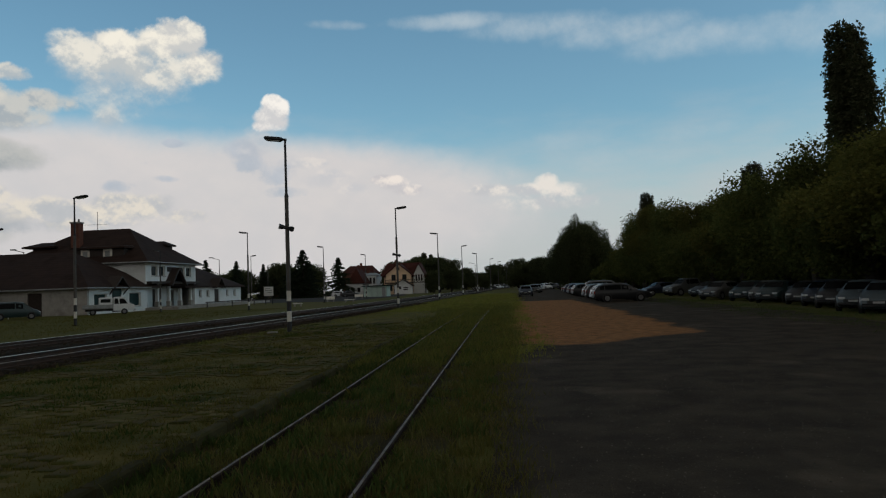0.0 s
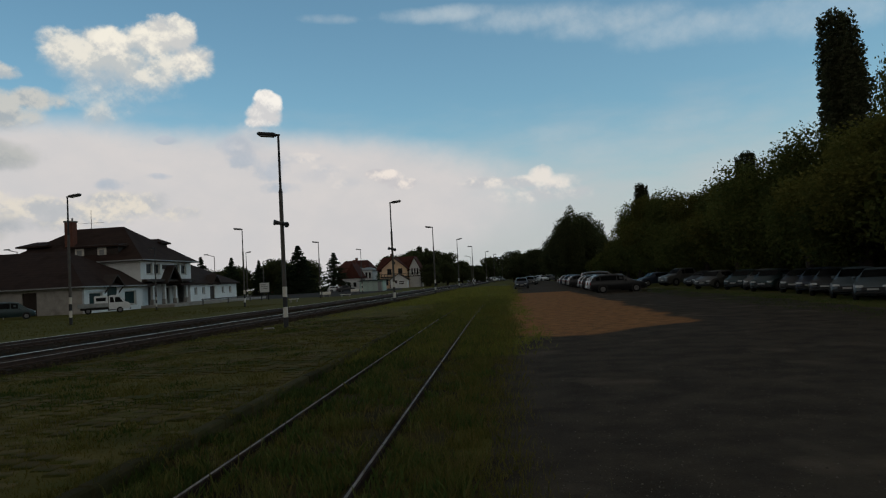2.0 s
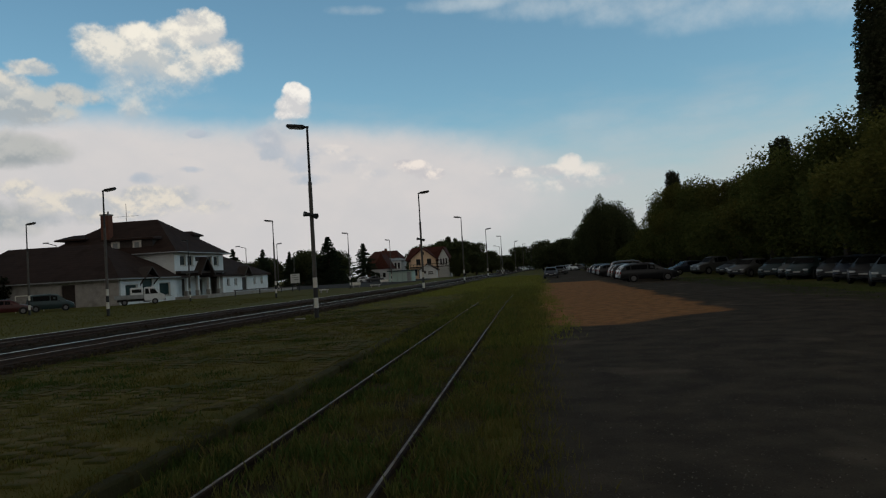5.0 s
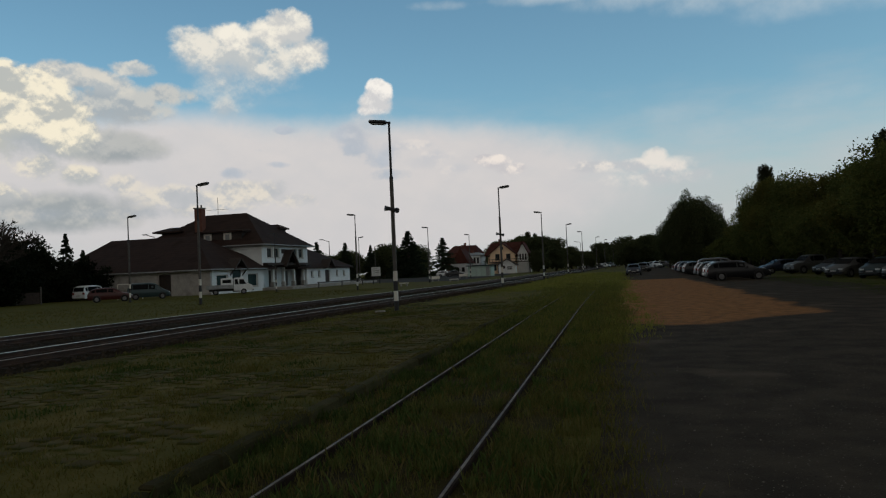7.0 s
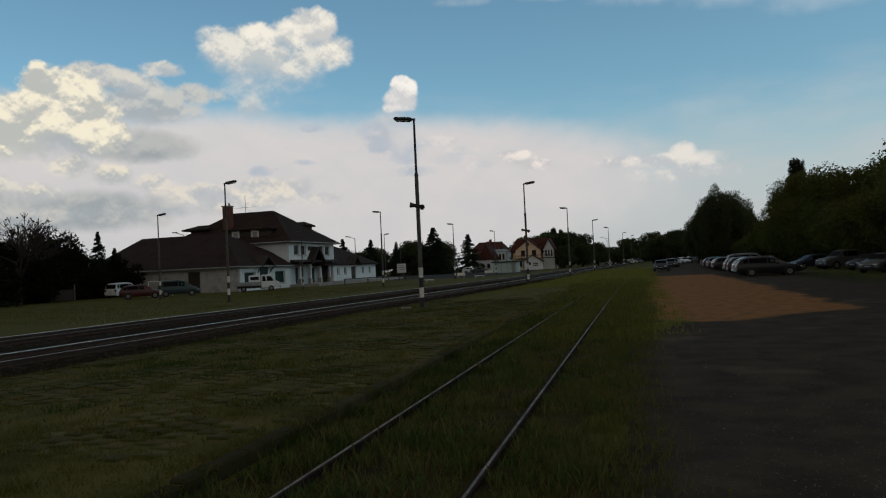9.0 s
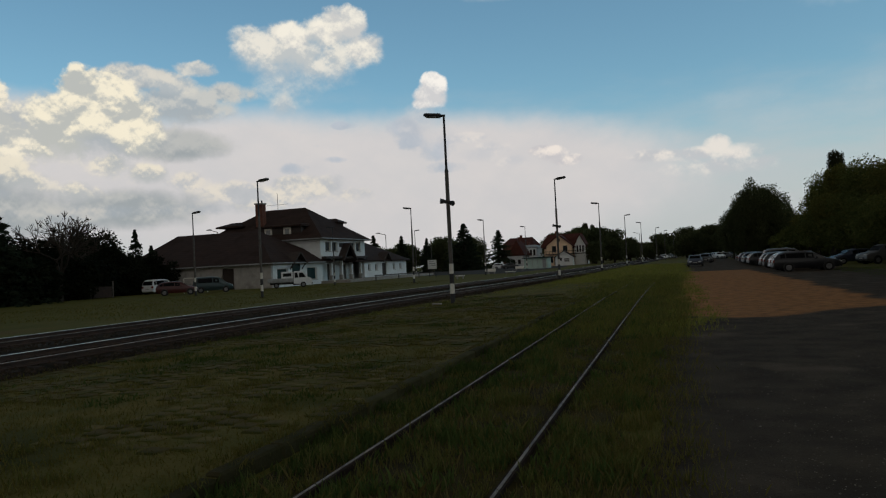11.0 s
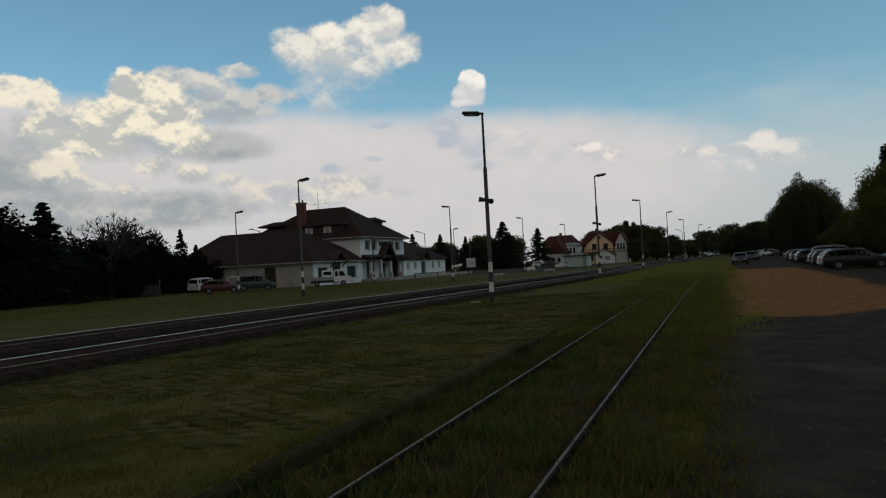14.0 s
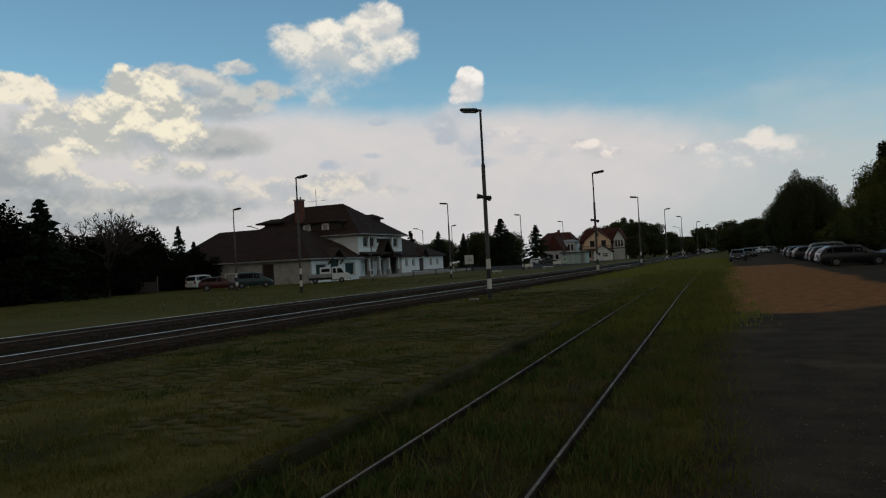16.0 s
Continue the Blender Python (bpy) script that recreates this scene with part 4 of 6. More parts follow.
def poplar_kind(key, h, w, seed, n):
    rng = np.random.default_rng(seed)
    t = thing("tree", pose(0, 0, -50), "tall columnar poplar with dark dense leaves", "tree")
    lobes = []
    for k in range(17):
        a, r0, top = k * 2.4, w * 0.36 * math.sqrt((k + 0.3) / 17), rng.uniform(0.88, 0.97)
        if k < 6:
            top = rng.uniform(0.94, 1.0)
        for u in np.linspace(0.06, top, 15):
            q = u / top
            r = r0 * (0.85 + 0.25 * math.sin(2.9 * q + 0.15)) * rng.uniform(0.9, 1.1)
            s = w * (0.135 if q < 0.85 else 0.135 - 0.35 * (q - 0.85)) * rng.uniform(0.8, 1.2)
            lobes.append((r * math.cos(a), r * math.sin(a), h * (u - 0.02), max(0.12, s), max(0.12, s), h * 0.045))
    part("trunk", limb_bm([((0, 0, -0.2), (0, 0, h * 0.85), w * 0.09, w * 0.03)] + [((0, 0, h * (0.1 + 0.06 * i)), (lobes[i][0], lobes[i][1], h * (0.3 + 0.06 * i)), w * 0.03, w * 0.012) for i in range(10)]), M_BARK, t)
    c = new("crown", leaf_cards("crown", crown_points(lobes, n, rng, 0.25), 0.21, M_POPLAR, droop=-0.6))
    c.parent = t
    TREES[key] = t


def fir_kind(key, h, w, seed):
    rng = np.random.default_rng(seed)
    t = thing("tree", pose(0, 0, -50), "dark green spruce with tiered drooping branches", "conifer")
    pts, segs = [], [((0, 0, -0.2), (0, 0, h * 0.98), w * 0.04, 0.02)]
    for i in range(230):
        u = rng.uniform(0.03, 0.99)
        z = h * u
        r = w * 0.5 * (1 - u) ** 0.95 * rng.uniform(0.6, 1.2) + 0.06
        a = rng.uniform(0, 6.283)
        tip = Vector((r * math.cos(a), r * math.sin(a), z - r * 0.25))
        if i < 40:
            segs.append(((0, 0, z), tuple(tip), 0.05, 0.015))
        for k in range(int(8 + 26 * (1 - u))):
            q = rng.uniform(0.05, 1) ** 0.7
            j = rng.normal(size=3) * (0.05 + 0.16 * (1 - u))
            pts.append((tip.x * q + j[0], tip.y * q + j[1], z + (tip.z - z) * q + j[2] * 0.5))
    part("trunk", limb_bm(segs), M_BARK, t)
    c = new("crown", leaf_cards("crown", pts, 0.36, M_FIR, droop=0.25))
    c.parent = t
    TREES[key] = t


def bare_kind(key, h, seed):
    """A nearly leafless tree with forking limbs."""
    rng = np.random.default_rng(seed)
    t = thing("tree", pose(0, 0, -50), "nearly bare tree with forking dark branches", "tree")
    segs, tips = [], []

    def grow(p, d, L, r, lev):
        q = p + d * L
        segs.append((tuple(p), tuple(q), r, r * 0.68))
        if lev == 0:
            tips.append(q)
            return
        for k in range(3 if lev > 2 else 2 + (rng.random() < 0.5)):
            nd = (d + Vector(rng.normal(size=3)) * 0.44 + Vector((0, 0, 0.10))).normalized()
            grow(q, nd, L * rng.uniform(0.62, 0.86), r * 0.64, lev - 1)

    grow(Vector((0, 0, -0.2)), Vector((0.05, 0, 1)), h * 0.26, h * 0.024, 6)
    bm = bmesh.new()
    for a, b, r0, r1 in segs:
        add_cyl(bm, max(r0, 0.020), max(r1, 0.015), a, b, 4, False)
    part("trunk", bm, M_BARK, t)
    c = new("twig_leaves", leaf_cards("twig_leaves", [tuple(p + Vector(rng.normal(size=3)) * 0.3) for p in tips[::14]], 0.2, M_HEDGE))
    c.parent = t
    tagged(c, kind="stuff")
    TREES[key] = t


tree_kind("broad_a", 12, 10, 1, 0.21, M_LEAF, 25000, "dense dark green broadleaf tree beside the parked cars", 0.13)
tree_kind("broad_b", 12, 9, 2, 0.21, M_LEAFB, 25000, "dense olive green broadleaf tree beside the parked cars", 0.13)
tree_kind("broad_c", 12, 11, 3, 0.5, M_WOODS, 9500, "dark rounded broadleaf tree", 0.10, 22)
tree_kind("round", 12, 11, 13, 0.30, M_WOODS, 24000, "tall dark round-crowned broadleaf tree", 0.06, 26, core=0.22)
tree_kind("shade", 7, 8, 12, 0.24, M_LEAF, 9000, "low dark tree with boughs over the parked cars", 0.27, 14)
tree_kind("bush", 4, 5, 4, 0.3, M_LEAF, 4200, "dark green untrimmed bush", 0.0, 12, "bush")
tree_kind("hedge_tree", 12, 10, 8, 0.42, M_HEDGE, 9000, "dense broadleaf tree in the hedge, shade darkened into its leaves", 0.03)
tree_kind("hedge_bush", 4, 5, 9, 0.3, M_HEDGE, 4200, "untrimmed hedge bush, shade darkened into its leaves", 0.0, 12, "bush")
poplar_kind("poplar", 21, 3.6, 5, 48000)
fir_kind("fir", 11, 7.5, 6)
bare_kind("bare", 8.5, 7)


def plant(key, x, y, h=None, w=None, group="", label=""):
    """A copy of a kind of tree at x, y with the height and width given."""
    t = TREES[key]
    base_h = {"hedge_tree": 12, "hedge_bush": 4, "broad_a": 12, "broad_b": 12, "broad_c": 12, "round": 12, "shade": 7, "bush": 4, "poplar": 21, "fir": 11, "bare": 8.5}[key]
    base_w = {"hedge_tree": 10, "hedge_bush": 5, "broad_a": 10, "broad_b": 9, "broad_c": 11, "round": 11, "shade": 8, "bush": 5, "poplar": 3.6, "fir": 6, "bare": 8.5}[key]
    sz = (h or base_h) / base_h * (0.95 if group == "trees along the car park" else 1.0)
    sx = (w or base_w * sz) / base_w
    o = copy_thing(t, Matrix.LocRotScale((x, y, 0), Euler((0, 0, random.uniform(0, 6.28))), (sx, sx, sz)))
    return tagged(o, label, group=group)


G1 = "trees along the car park"
for x, y, h, k in ((23, 22, 9.5, "broad_b"), (22, 30, 10, "broad_a"), (21.5, 37, 10.2, "broad_b"), (22, 44, 10.6, "broad_b"), (23, 51, 11.5, "broad_a"), (22.5, 58, 11.2, "broad_a"), (23, 66, 10.9, "broad_b"),
                   (24, 74, 11.2, "broad_a"), (23.5, 83, 11.6, "broad_b"), (22.5, 92, 12.2, "broad_a"), (22, 101, 12.8, "broad_b"), (21.5, 110, 12.2, "broad_a"), (23.0, 119, 11.0, "broad_b"),
                   (30, 30, 12, "broad_a"), (31, 45, 11, "broad_c"), (31, 60, 11, "broad_b"), (31, 78, 11.2, "broad_a"), (31, 97, 11.5, "broad_c"), (28, 15, 11, "broad_a")):
    plant(k, x, y, h * random.uniform(0.93, 1.06), random.uniform(9.3, 11.3), G1)
for i, y in enumerate(np.arange(20, 128, 5.2)):
    plant("bush", 27.5 + 1.5 * math.sin(i * 2.3), float(y), 3.6 + 0.8 * math.sin(i * 1.7), 6.0, "bushes behind the parked cars")
plant("poplar", 26.6, 54.5, 21.0, 4.3)
plant("poplar", 28.0, 80.5, 14.6, 3.2)
plant("poplar", 25.3, 124, 17.0, 3.4)
plant("broad_a", 37.5, 62.0, 21.0, 9)
# the round tree at the end of the yard and the woods beyond
for x, y, h, w in ((13.6, 150, 13.6, 7.5), (16.2, 151, 16.4, 7.5), (19.2, 152, 14.8, 7.5), (11.6, 153, 10.4, 6), (21.2, 154, 11.2, 6.5), (16.4, 158, 12.5, 12)):
    plant("round", x, y, h, w, "round trees at the end of the yard")
for i, y in enumerate(np.arange(26, 124, 7.5)):
    plant("shade", 21.0 + 0.5 * math.sin(i * 1.9), float(y), 6.6 + 0.6 * math.sin(i * 2.7), 8.4, "low trees over the parked cars")
for x, y, h in ((20.5, 126, 5.0), (19.5, 132, 4.6), (20.5, 139, 5.2), (22, 146, 5.5), (24, 134, 7.0)):
    plant("bush", x, y, h, 8.5, "bushes behind the parked cars")
for i in range(16):
    u = i / 15
    plant("broad_c", 5 + 22 * u + random.uniform(-1, 1), 205 + 40 * (1 - u) + random.uniform(-8, 8), random.uniform(8, 10.5), random.uniform(9, 13), "woods beyond the yard")
for i in range(26):
    plant("broad_c", -34 + 1.7 * i + random.uniform(-1, 1), 330 + random.uniform(-25, 25), random.uniform(5, 7.5), random.uniform(12, 17), "woods beyond the line")
for x, y, h, w in ((-22, 205, 10.5, 10), (-17, 215, 10, 9), (-13, 225, 7.5, 8), (-36, 256, 12, 12), (-42, 258, 11.5, 12), (-30, 240, 12, 11), (-33, 215, 9.5, 7), (-25, 232, 11, 10), (-9, 240, 5.0, 8), (-5, 262, 9.0, 9), (-3, 270, 9.5, 9), (-20, 190, 6, 7), (-16, 200, 6.5, 7), (-27, 212, 11.2, 9), (-20, 209, 10.6, 8), (-31.5, 213, 9.6, 8), (-36, 222, 10.2, 9)):
    plant("broad_c", x, y, h, w, "trees behind the old house")
plant("poplar", -25.6, 216, 12.6, 2.6, "trees behind the old house")
plant("poplar", -23.4, 218, 12.0, 2.4, "trees behind the old house")
# firs and trees behind the station
for x, y, h, w in ((-53, 177, 12.6, 12), (-48.5, 197, 11.2, 10), (-79, 176, 11.0, 8), (-71, 177, 10.4, 7), (-64, 178, 9.4, 5.5), (-50, 172, 6.5, 7), (-55.5, 175, 7.5, 7)):
    plant("fir", x, y, h, w, "firs behind the station")
for i in range(9):
    plant("broad_c", -86 + 4.0 * i, 190 + random.uniform(-6, 8), random.uniform(7.5, 9.8), 10, "trees behind the station")
# the hedge and trees west of the tracks
GH = "hedge and trees west of the tracks"
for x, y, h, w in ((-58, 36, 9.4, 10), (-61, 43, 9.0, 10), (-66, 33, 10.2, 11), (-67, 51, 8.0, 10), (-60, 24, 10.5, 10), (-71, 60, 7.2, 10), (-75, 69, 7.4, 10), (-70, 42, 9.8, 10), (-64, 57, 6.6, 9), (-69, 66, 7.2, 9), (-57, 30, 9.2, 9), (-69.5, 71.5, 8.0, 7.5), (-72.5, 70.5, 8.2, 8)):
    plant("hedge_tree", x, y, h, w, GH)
plant("fir", -59, 46.6, 9.8, 8.5, GH)
plant("bare", -60.5, 55.5, 10.6, 12, GH, "nearly bare tree with forking dark branches over the hedge")
plant("bare", -63, 60, 10.4, 11, GH, "nearly bare tree with forking dark branches over the hedge")
plant("bare", -63, 42.5, 11.2, 10, GH, "nearly bare tree with forking dark branches over the hedge")
plant("fir", -67.5, 73.8, 8.6, 4.2, GH)
plant("fir", -66.0, 75.0, 6.4, 4.0, GH)
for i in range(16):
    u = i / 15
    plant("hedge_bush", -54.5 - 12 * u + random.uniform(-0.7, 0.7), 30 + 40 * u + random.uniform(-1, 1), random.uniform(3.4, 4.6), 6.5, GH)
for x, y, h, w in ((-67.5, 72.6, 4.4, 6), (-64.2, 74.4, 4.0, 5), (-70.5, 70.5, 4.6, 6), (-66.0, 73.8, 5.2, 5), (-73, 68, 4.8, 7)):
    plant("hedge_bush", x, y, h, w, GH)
for t0 in TREES.values():
    for o in list(t0.children_recursive) + [t0]:
        bpy.data.objects.remove(o)


# ---------------------------------------------------------------- vehicles
# stations along the car: x, belt height, roof height, half width at the belt, half width at the roof
SHAPES = {
    "hatchback": (4.25, [(0.0, 0.55, 0.56, 0.74, 0.70), (0.06, 0.90, 0.92, 0.84, 0.70), (0.35, 0.98, 1.28, 0.87, 0.60), (0.75, 0.97, 1.44, 0.89, 0.62), (1.9, 0.94, 1.48, 0.90, 0.64), (2.45, 0.92, 1.42, 0.90, 0.62), (3.25, 0.92, 0.97, 0.88, 0.72), (3.95, 0.78, 0.82, 0.82, 0.66), (4.20, 0.62, 0.64, 0.72, 0.60), (4.25, 0.45, 0.46, 0.66, 0.56)], 2.6),
    "wagon": (4.65, [(0.0, 0.55, 0.56, 0.74, 0.70), (0.06, 0.92, 0.94, 0.84, 0.70), (0.45, 0.98, 1.36, 0.87, 0.62), (0.85, 0.97, 1.46, 0.89, 0.64), (2.2, 0.94, 1.49, 0.90, 0.65), (2.8, 0.92, 1.41, 0.90, 0.62), (3.6, 0.92, 0.97, 0.88, 0.72), (4.3, 0.78, 0.82, 0.82, 0.66), (4.6, 0.62, 0.64, 0.72, 0.60), (4.65, 0.45, 0.46, 0.66, 0.56)], 2.7),
    "sedan": (4.5, [(0.0, 0.60, 0.61, 0.72, 0.66), (0.06, 0.88, 0.92, 0.82, 0.70), (0.75, 0.97, 1.03, 0.87, 0.70), (1.35, 0.95, 1.38, 0.89, 0.62), (2.2, 0.93, 1.44, 0.90, 0.63), (2.75, 0.92, 1.38, 0.90, 0.61), (3.5, 0.92, 0.97, 0.88, 0.72), (4.15, 0.78, 0.82, 0.82, 0.66), (4.45, 0.62, 0.64, 0.72, 0.60), (4.5, 0.45, 0.46, 0.66, 0.56)], 2.65),
    "minivan": (4.4, [(0.0, 0.55, 0.56, 0.76, 0.72), (0.05, 1.0, 1.02, 0.86, 0.74), (0.22, 1.05, 1.62, 0.88, 0.70), (0.6, 1.04, 1.76, 0.90, 0.72), (2.2, 1.02, 1.80, 0.91, 0.73), (2.9, 1.0, 1.70, 0.91, 0.70), (3.7, 1.0, 1.06, 0.89, 0.76), (4.15, 0.86, 0.90, 0.84, 0.70), (4.36, 0.66, 0.68, 0.76, 0.62), (4.4, 0.45, 0.46, 0.68, 0.58)], 2.7),
    "pickup": (5.2, [(0.0, 0.60, 0.61, 0.80, 0.78), (0.04, 1.08, 1.10, 0.89, 0.84), (1.45, 1.10, 1.12, 0.90, 0.84), (1.55, 1.10, 1.60, 0.90, 0.70), (1.75, 1.10, 1.74, 0.90, 0.70), (2.9, 1.08, 1.76, 0.91, 0.71), (3.3, 1.06, 1.68, 0.91, 0.70), (4.0, 1.06, 1.12, 0.90, 0.80), (4.8, 0.98, 1.02, 0.86, 0.76), (5.15, 0.76, 0.78, 0.80, 0.70), (5.2, 0.52, 0.53, 0.74, 0.66)], 3.0),
}


def car(kind, x, y, heading, colour, label, group="", rails=False, size=1.0):
    """A parked car: lofted shell, dark glazing, lights, bumpers, plates and four wheels; heading in degrees, nose along it."""
    L, st, wb = SHAPES[kind]
    lift = 0.06 if kind == "pickup" else 0.0
    t = thing("car" if kind != "pickup" else "pickup_truck", pose(x, y, 0.012, 0, 0, heading) @ Matrix.Scale(size, 4) @ Matrix.Translation((-L / 2, 0, lift)), label, "car" if kind != "pickup" else "pickup truck", group)
    bm = bmesh.new()
    rings = []
    for sx, belt, roof, wb_, wr in st:
        sill = 0.24 if 0.2 < sx < L - 0.2 else 0.34
        half = [(wb_ * 0.92, sill), (wb_, sill + 0.13), (wb_ + 0.015, belt - 0.22), (wb_, belt - 0.06), (wb_ * 0.965, belt), (wr + 0.02, roof - 0.05), (wr * 0.86, roof), (wr * 0.4, roof + 0.02)]
        ring = [bm.verts.new((sx, w, z)) for w, z in half] + [bm.verts.new((sx, -w, z)) for w, z in reversed(half)]
        rings.append(ring)
    n = len(rings[0])
    for a, b in zip(rings, rings[1:]):
        for j in range(n):
            bm.faces.new((a[j], a[(j + 1) % n], b[(j + 1) % n], b[j]))
    bm.faces.new(rings[0])
    bm.faces.new(rings[-1][::-1])
    bmesh.ops.recalc_face_normals(bm, faces=bm.faces)
    body = part("body", bm, colour, t)
    me = body.data
    me.shade_smooth()
    me.set_sharp_from_angle(angle=radians(38))

    def quad(name, pts, material, parent, label=""):
        b = bmesh.new()
        b.faces.new([b.verts.new(p) for p in pts])
        bmesh.ops.solidify(b, geom=b.faces[:], thickness=0.012)
        return part(name, b, material, parent, label)

    cab = [s for s in st if s[2] - s[1] > 0.25]
    for s in (1, -1):
        for a, b in zip(cab, cab[1:]):
            if b[0] - a[0] < 0.25:
                continue
            pts = []
            for q, u in ((a, 0.12), (b, 0.12), (b, 0.86), (a, 0.86)):
                w = q[3] * 0.965 + (q[4] + 0.02 - q[3] * 0.965) * u + 0.014
                z = q[1] + (q[2] - 0.05 - q[1]) * u
                inset = 0.04 if q is a else -0.04
                pts.append((q[0] + inset, s * w, z))
            quad("side_window", pts, M_CARGLASS, body)
    i1, i0 = st.index(cab[-1]), st.index(cab[0])
    for name, a, b, off in (("windscreen", st[i1], st[i1 + 1], 0.014), ("rear_window", st[i0], st[i0 - 1], -0.014)):
        pts = []
        for q, u, sgn in ((a, 0.10, 1), (a, 0.10, -1), (b, 0.10, -1), (b, 0.10, 1)):
            q2 = b if q is a else a
            uu = 0.10
            px, pz, pw = [q[k] + (q2[k] - q[k]) * uu for k in (0, 2, 4)]
            pts.append((px + off, sgn * pw * 0.93, pz + 0.03))
        quad(name, pts, M_CARGLASS, body)
    for s in (1, -1):
        zf, zr = st[-3][1] - 0.10, (st[1][1] - 0.12)
        part("headlight", box(L - 0.22, L - 0.005, s * 0.53 - 0.16, s * 0.53 + 0.16, zf - 0.10, zf + 0.02, 0.03), M_LAMP, body)
        part("tail_light", box(-0.005, 0.10, s * 0.70 - 0.13, s * 0.70 + 0.13, zr - 0.13, zr + 0.10, 0.02), M_TAIL, body)
        part("mirror", box(cab[-1][0] + 0.02, cab[-1][0] + 0.20, s * 0.98 - 0.10, s * 0.98 + 0.08, cab[-1][1] + 0.02, cab[-1][1] + 0.16, 0.04), colour, body)
        if rails:
            part("roof_rail", box(cab[0][0] + 0.3, cab[-1][0] - 0.1, s * 0.60 - 0.02, s * 0.60 + 0.02, 1.47, 1.53, 0.01), M_RIM, body)
    part("grille", box(L - 0.06, L + 0.012, -0.46, 0.46, 0.44, 0.60, 0.01), M_PLASTIC, body)
    part("bumper", box(L - 0.16, L + 0.03, -0.72, 0.72, 0.30, 0.43, 0.04), M_PLASTIC, body)
    part("bumper", box(-0.03, 0.14, -0.74, 0.74, 0.34, 0.52, 0.04), colour if kind != "pickup" else M_PLASTIC, body)
    part("number_plate", box(L + 0.013, L + 0.034, -0.23, 0.23, 0.47, 0.56), M_PLATE, body)
    part("number_plate", box(-0.045, -0.03, -0.26, 0.26, 0.56, 0.67), M_PLATE, body)
    r = 0.31 if kind != "pickup" else 0.36
    for wx in ((L - wb) * 0.52, (L - wb) * 0.52 + wb):
        for s in (1, -1):
            part("wheel_arch", cyl(r + 0.07, r + 0.07, (wx, s * 0.80, r + 0.02 - lift), (wx, s * 0.925, r + 0.02 - lift), 18), M_PLASTIC, body)
            w = part("wheel", cyl(r, r, (wx, s * 0.74, r - lift), (wx, s * 0.94, r - lift), 18), M_TYRE, t, "black tyre")
            part("rim", cyl(r * 0.68, r * 0.62, (wx, s * 0.935, r - lift), (wx, s * 0.952, r - lift), 12), M_RIM, w)
    return t


# silver, grey and ice blue darkened: tree shade put into the paint
P_SILVER, P_DKBLUE, P_BLACK = paint("dimmed_silver_paint", (0.125, 0.125, 0.122), 0.3, 0.42), paint("dark_blue_paint", (0.020, 0.030, 0.055), 0.2), paint("black_car_paint", (0.012, 0.013, 0.016))
P_WHITE, P_RED, P_GREY = paint("white_car_paint", (0.70, 0.72, 0.73)), paint("dark_red_paint", (0.060, 0.010, 0.010)), paint("dimmed_grey_paint", (0.036, 0.038, 0.041), 0.2)
P_TEAL, P_ICE = paint("dark_teal_paint", (0.03, 0.055, 0.06), 0.3), paint("dimmed_ice_blue_paint", (0.085, 0.110, 0.122), 0.2, 0.42)
ROW = "cars parked nose out under the trees"
for kind, x, y, hd, c, lab in (
        ("pickup", 17.09, 67.62, 203, P_SILVER, "silver double-cab pickup parked under the trees"),
        ("hatchback", 15.25, 71.05, 195, P_DKBLUE, "dark blue hatchback parked under the trees"),
        ("sedan", 17.51, 61.69, 212, P_BLACK, "black sedan parked in deep shade"),
        ("hatchback", 17.14, 57.62, 215, P_GREY, "dark grey hatchback parked in deep shade"),
        ("hatchback", 15.98, 53.62, 222, P_SILVER, "silver hatchback with bright chrome headlights"),
        ("minivan", 16.73, 49.48, 226, P_TEAL, "dark teal minivan parked under the trees"),
        ("minivan", 17.07, 46.83, 228, P_SILVER, "silver minivan parked under the trees"),
        ("hatchback", 16.69, 44.50, 229, P_TEAL, "dark teal hatchback parked under the trees"),
        ("sedan", 17.05, 40.92, 230, P_BLACK, "black sedan with pale number plate"),
        ("wagon", 16.86, 38.41, 231, P_DKBLUE, "dark blue estate car under the trees"),
        ("hatchback", 16.44, 35.85, 231, P_BLACK, "black hatchback under the trees"),
        ("hatchback", 15.88, 32.60, 233, P_ICE, "pale blue hatchback under the trees"),
        ("sedan", 15.72, 30.32, 234, P_ICE, "pale blue-silver sedan under the trees"),
        ("hatchback", 15.85, 27.12, 234, P_GREY, "dark grey hatchback under the trees")):
    car("hatchback" if kind == "minivan" else kind, x * 1.05, y * 1.05, hd, c, lab.replace("minivan", "hatchback"), ROW, size=0.93)
ROW2 = "cars parked in line along the yard"
car("wagon", 9.4, 58.4, 2, P_BLACK, "black estate car with roof rails, parked side on", ROW2, True)
car("hatchback", 9.5, 62.4, 3, P_WHITE, "white hatchback behind the black estate car", ROW2)
for i, (kind, c, lab) in enumerate((("wagon", P_GREY, "grey estate car in the parked line"), ("hatchback", P_GREY, "dark grey hatchback in the parked line"), ("minivan", P_SILVER, "silver minivan in the parked line"), ("wagon", P_BLACK, "black estate car in the parked line"), ("hatchback", P_GREY, "grey hatchback in the parked line"),
                                    ("sedan", P_BLACK, "black sedan in the parked line"), ("hatchback", P_DKBLUE, "dark blue hatchback in the parked line"), ("wagon", P_DKBLUE, "dark blue estate car in the parked line"), ("hatchback", P_SILVER, "silver hatchback in the parked line"), ("sedan", P_GREY, "grey sedan in the parked line"))):
    car(kind, 9.7 + (0.8 if kind == "minivan" else 0) + 0.012 * i * i, 66.4 + 4.6 * i, 2 + random.uniform(-3, 3), c, lab, ROW2)
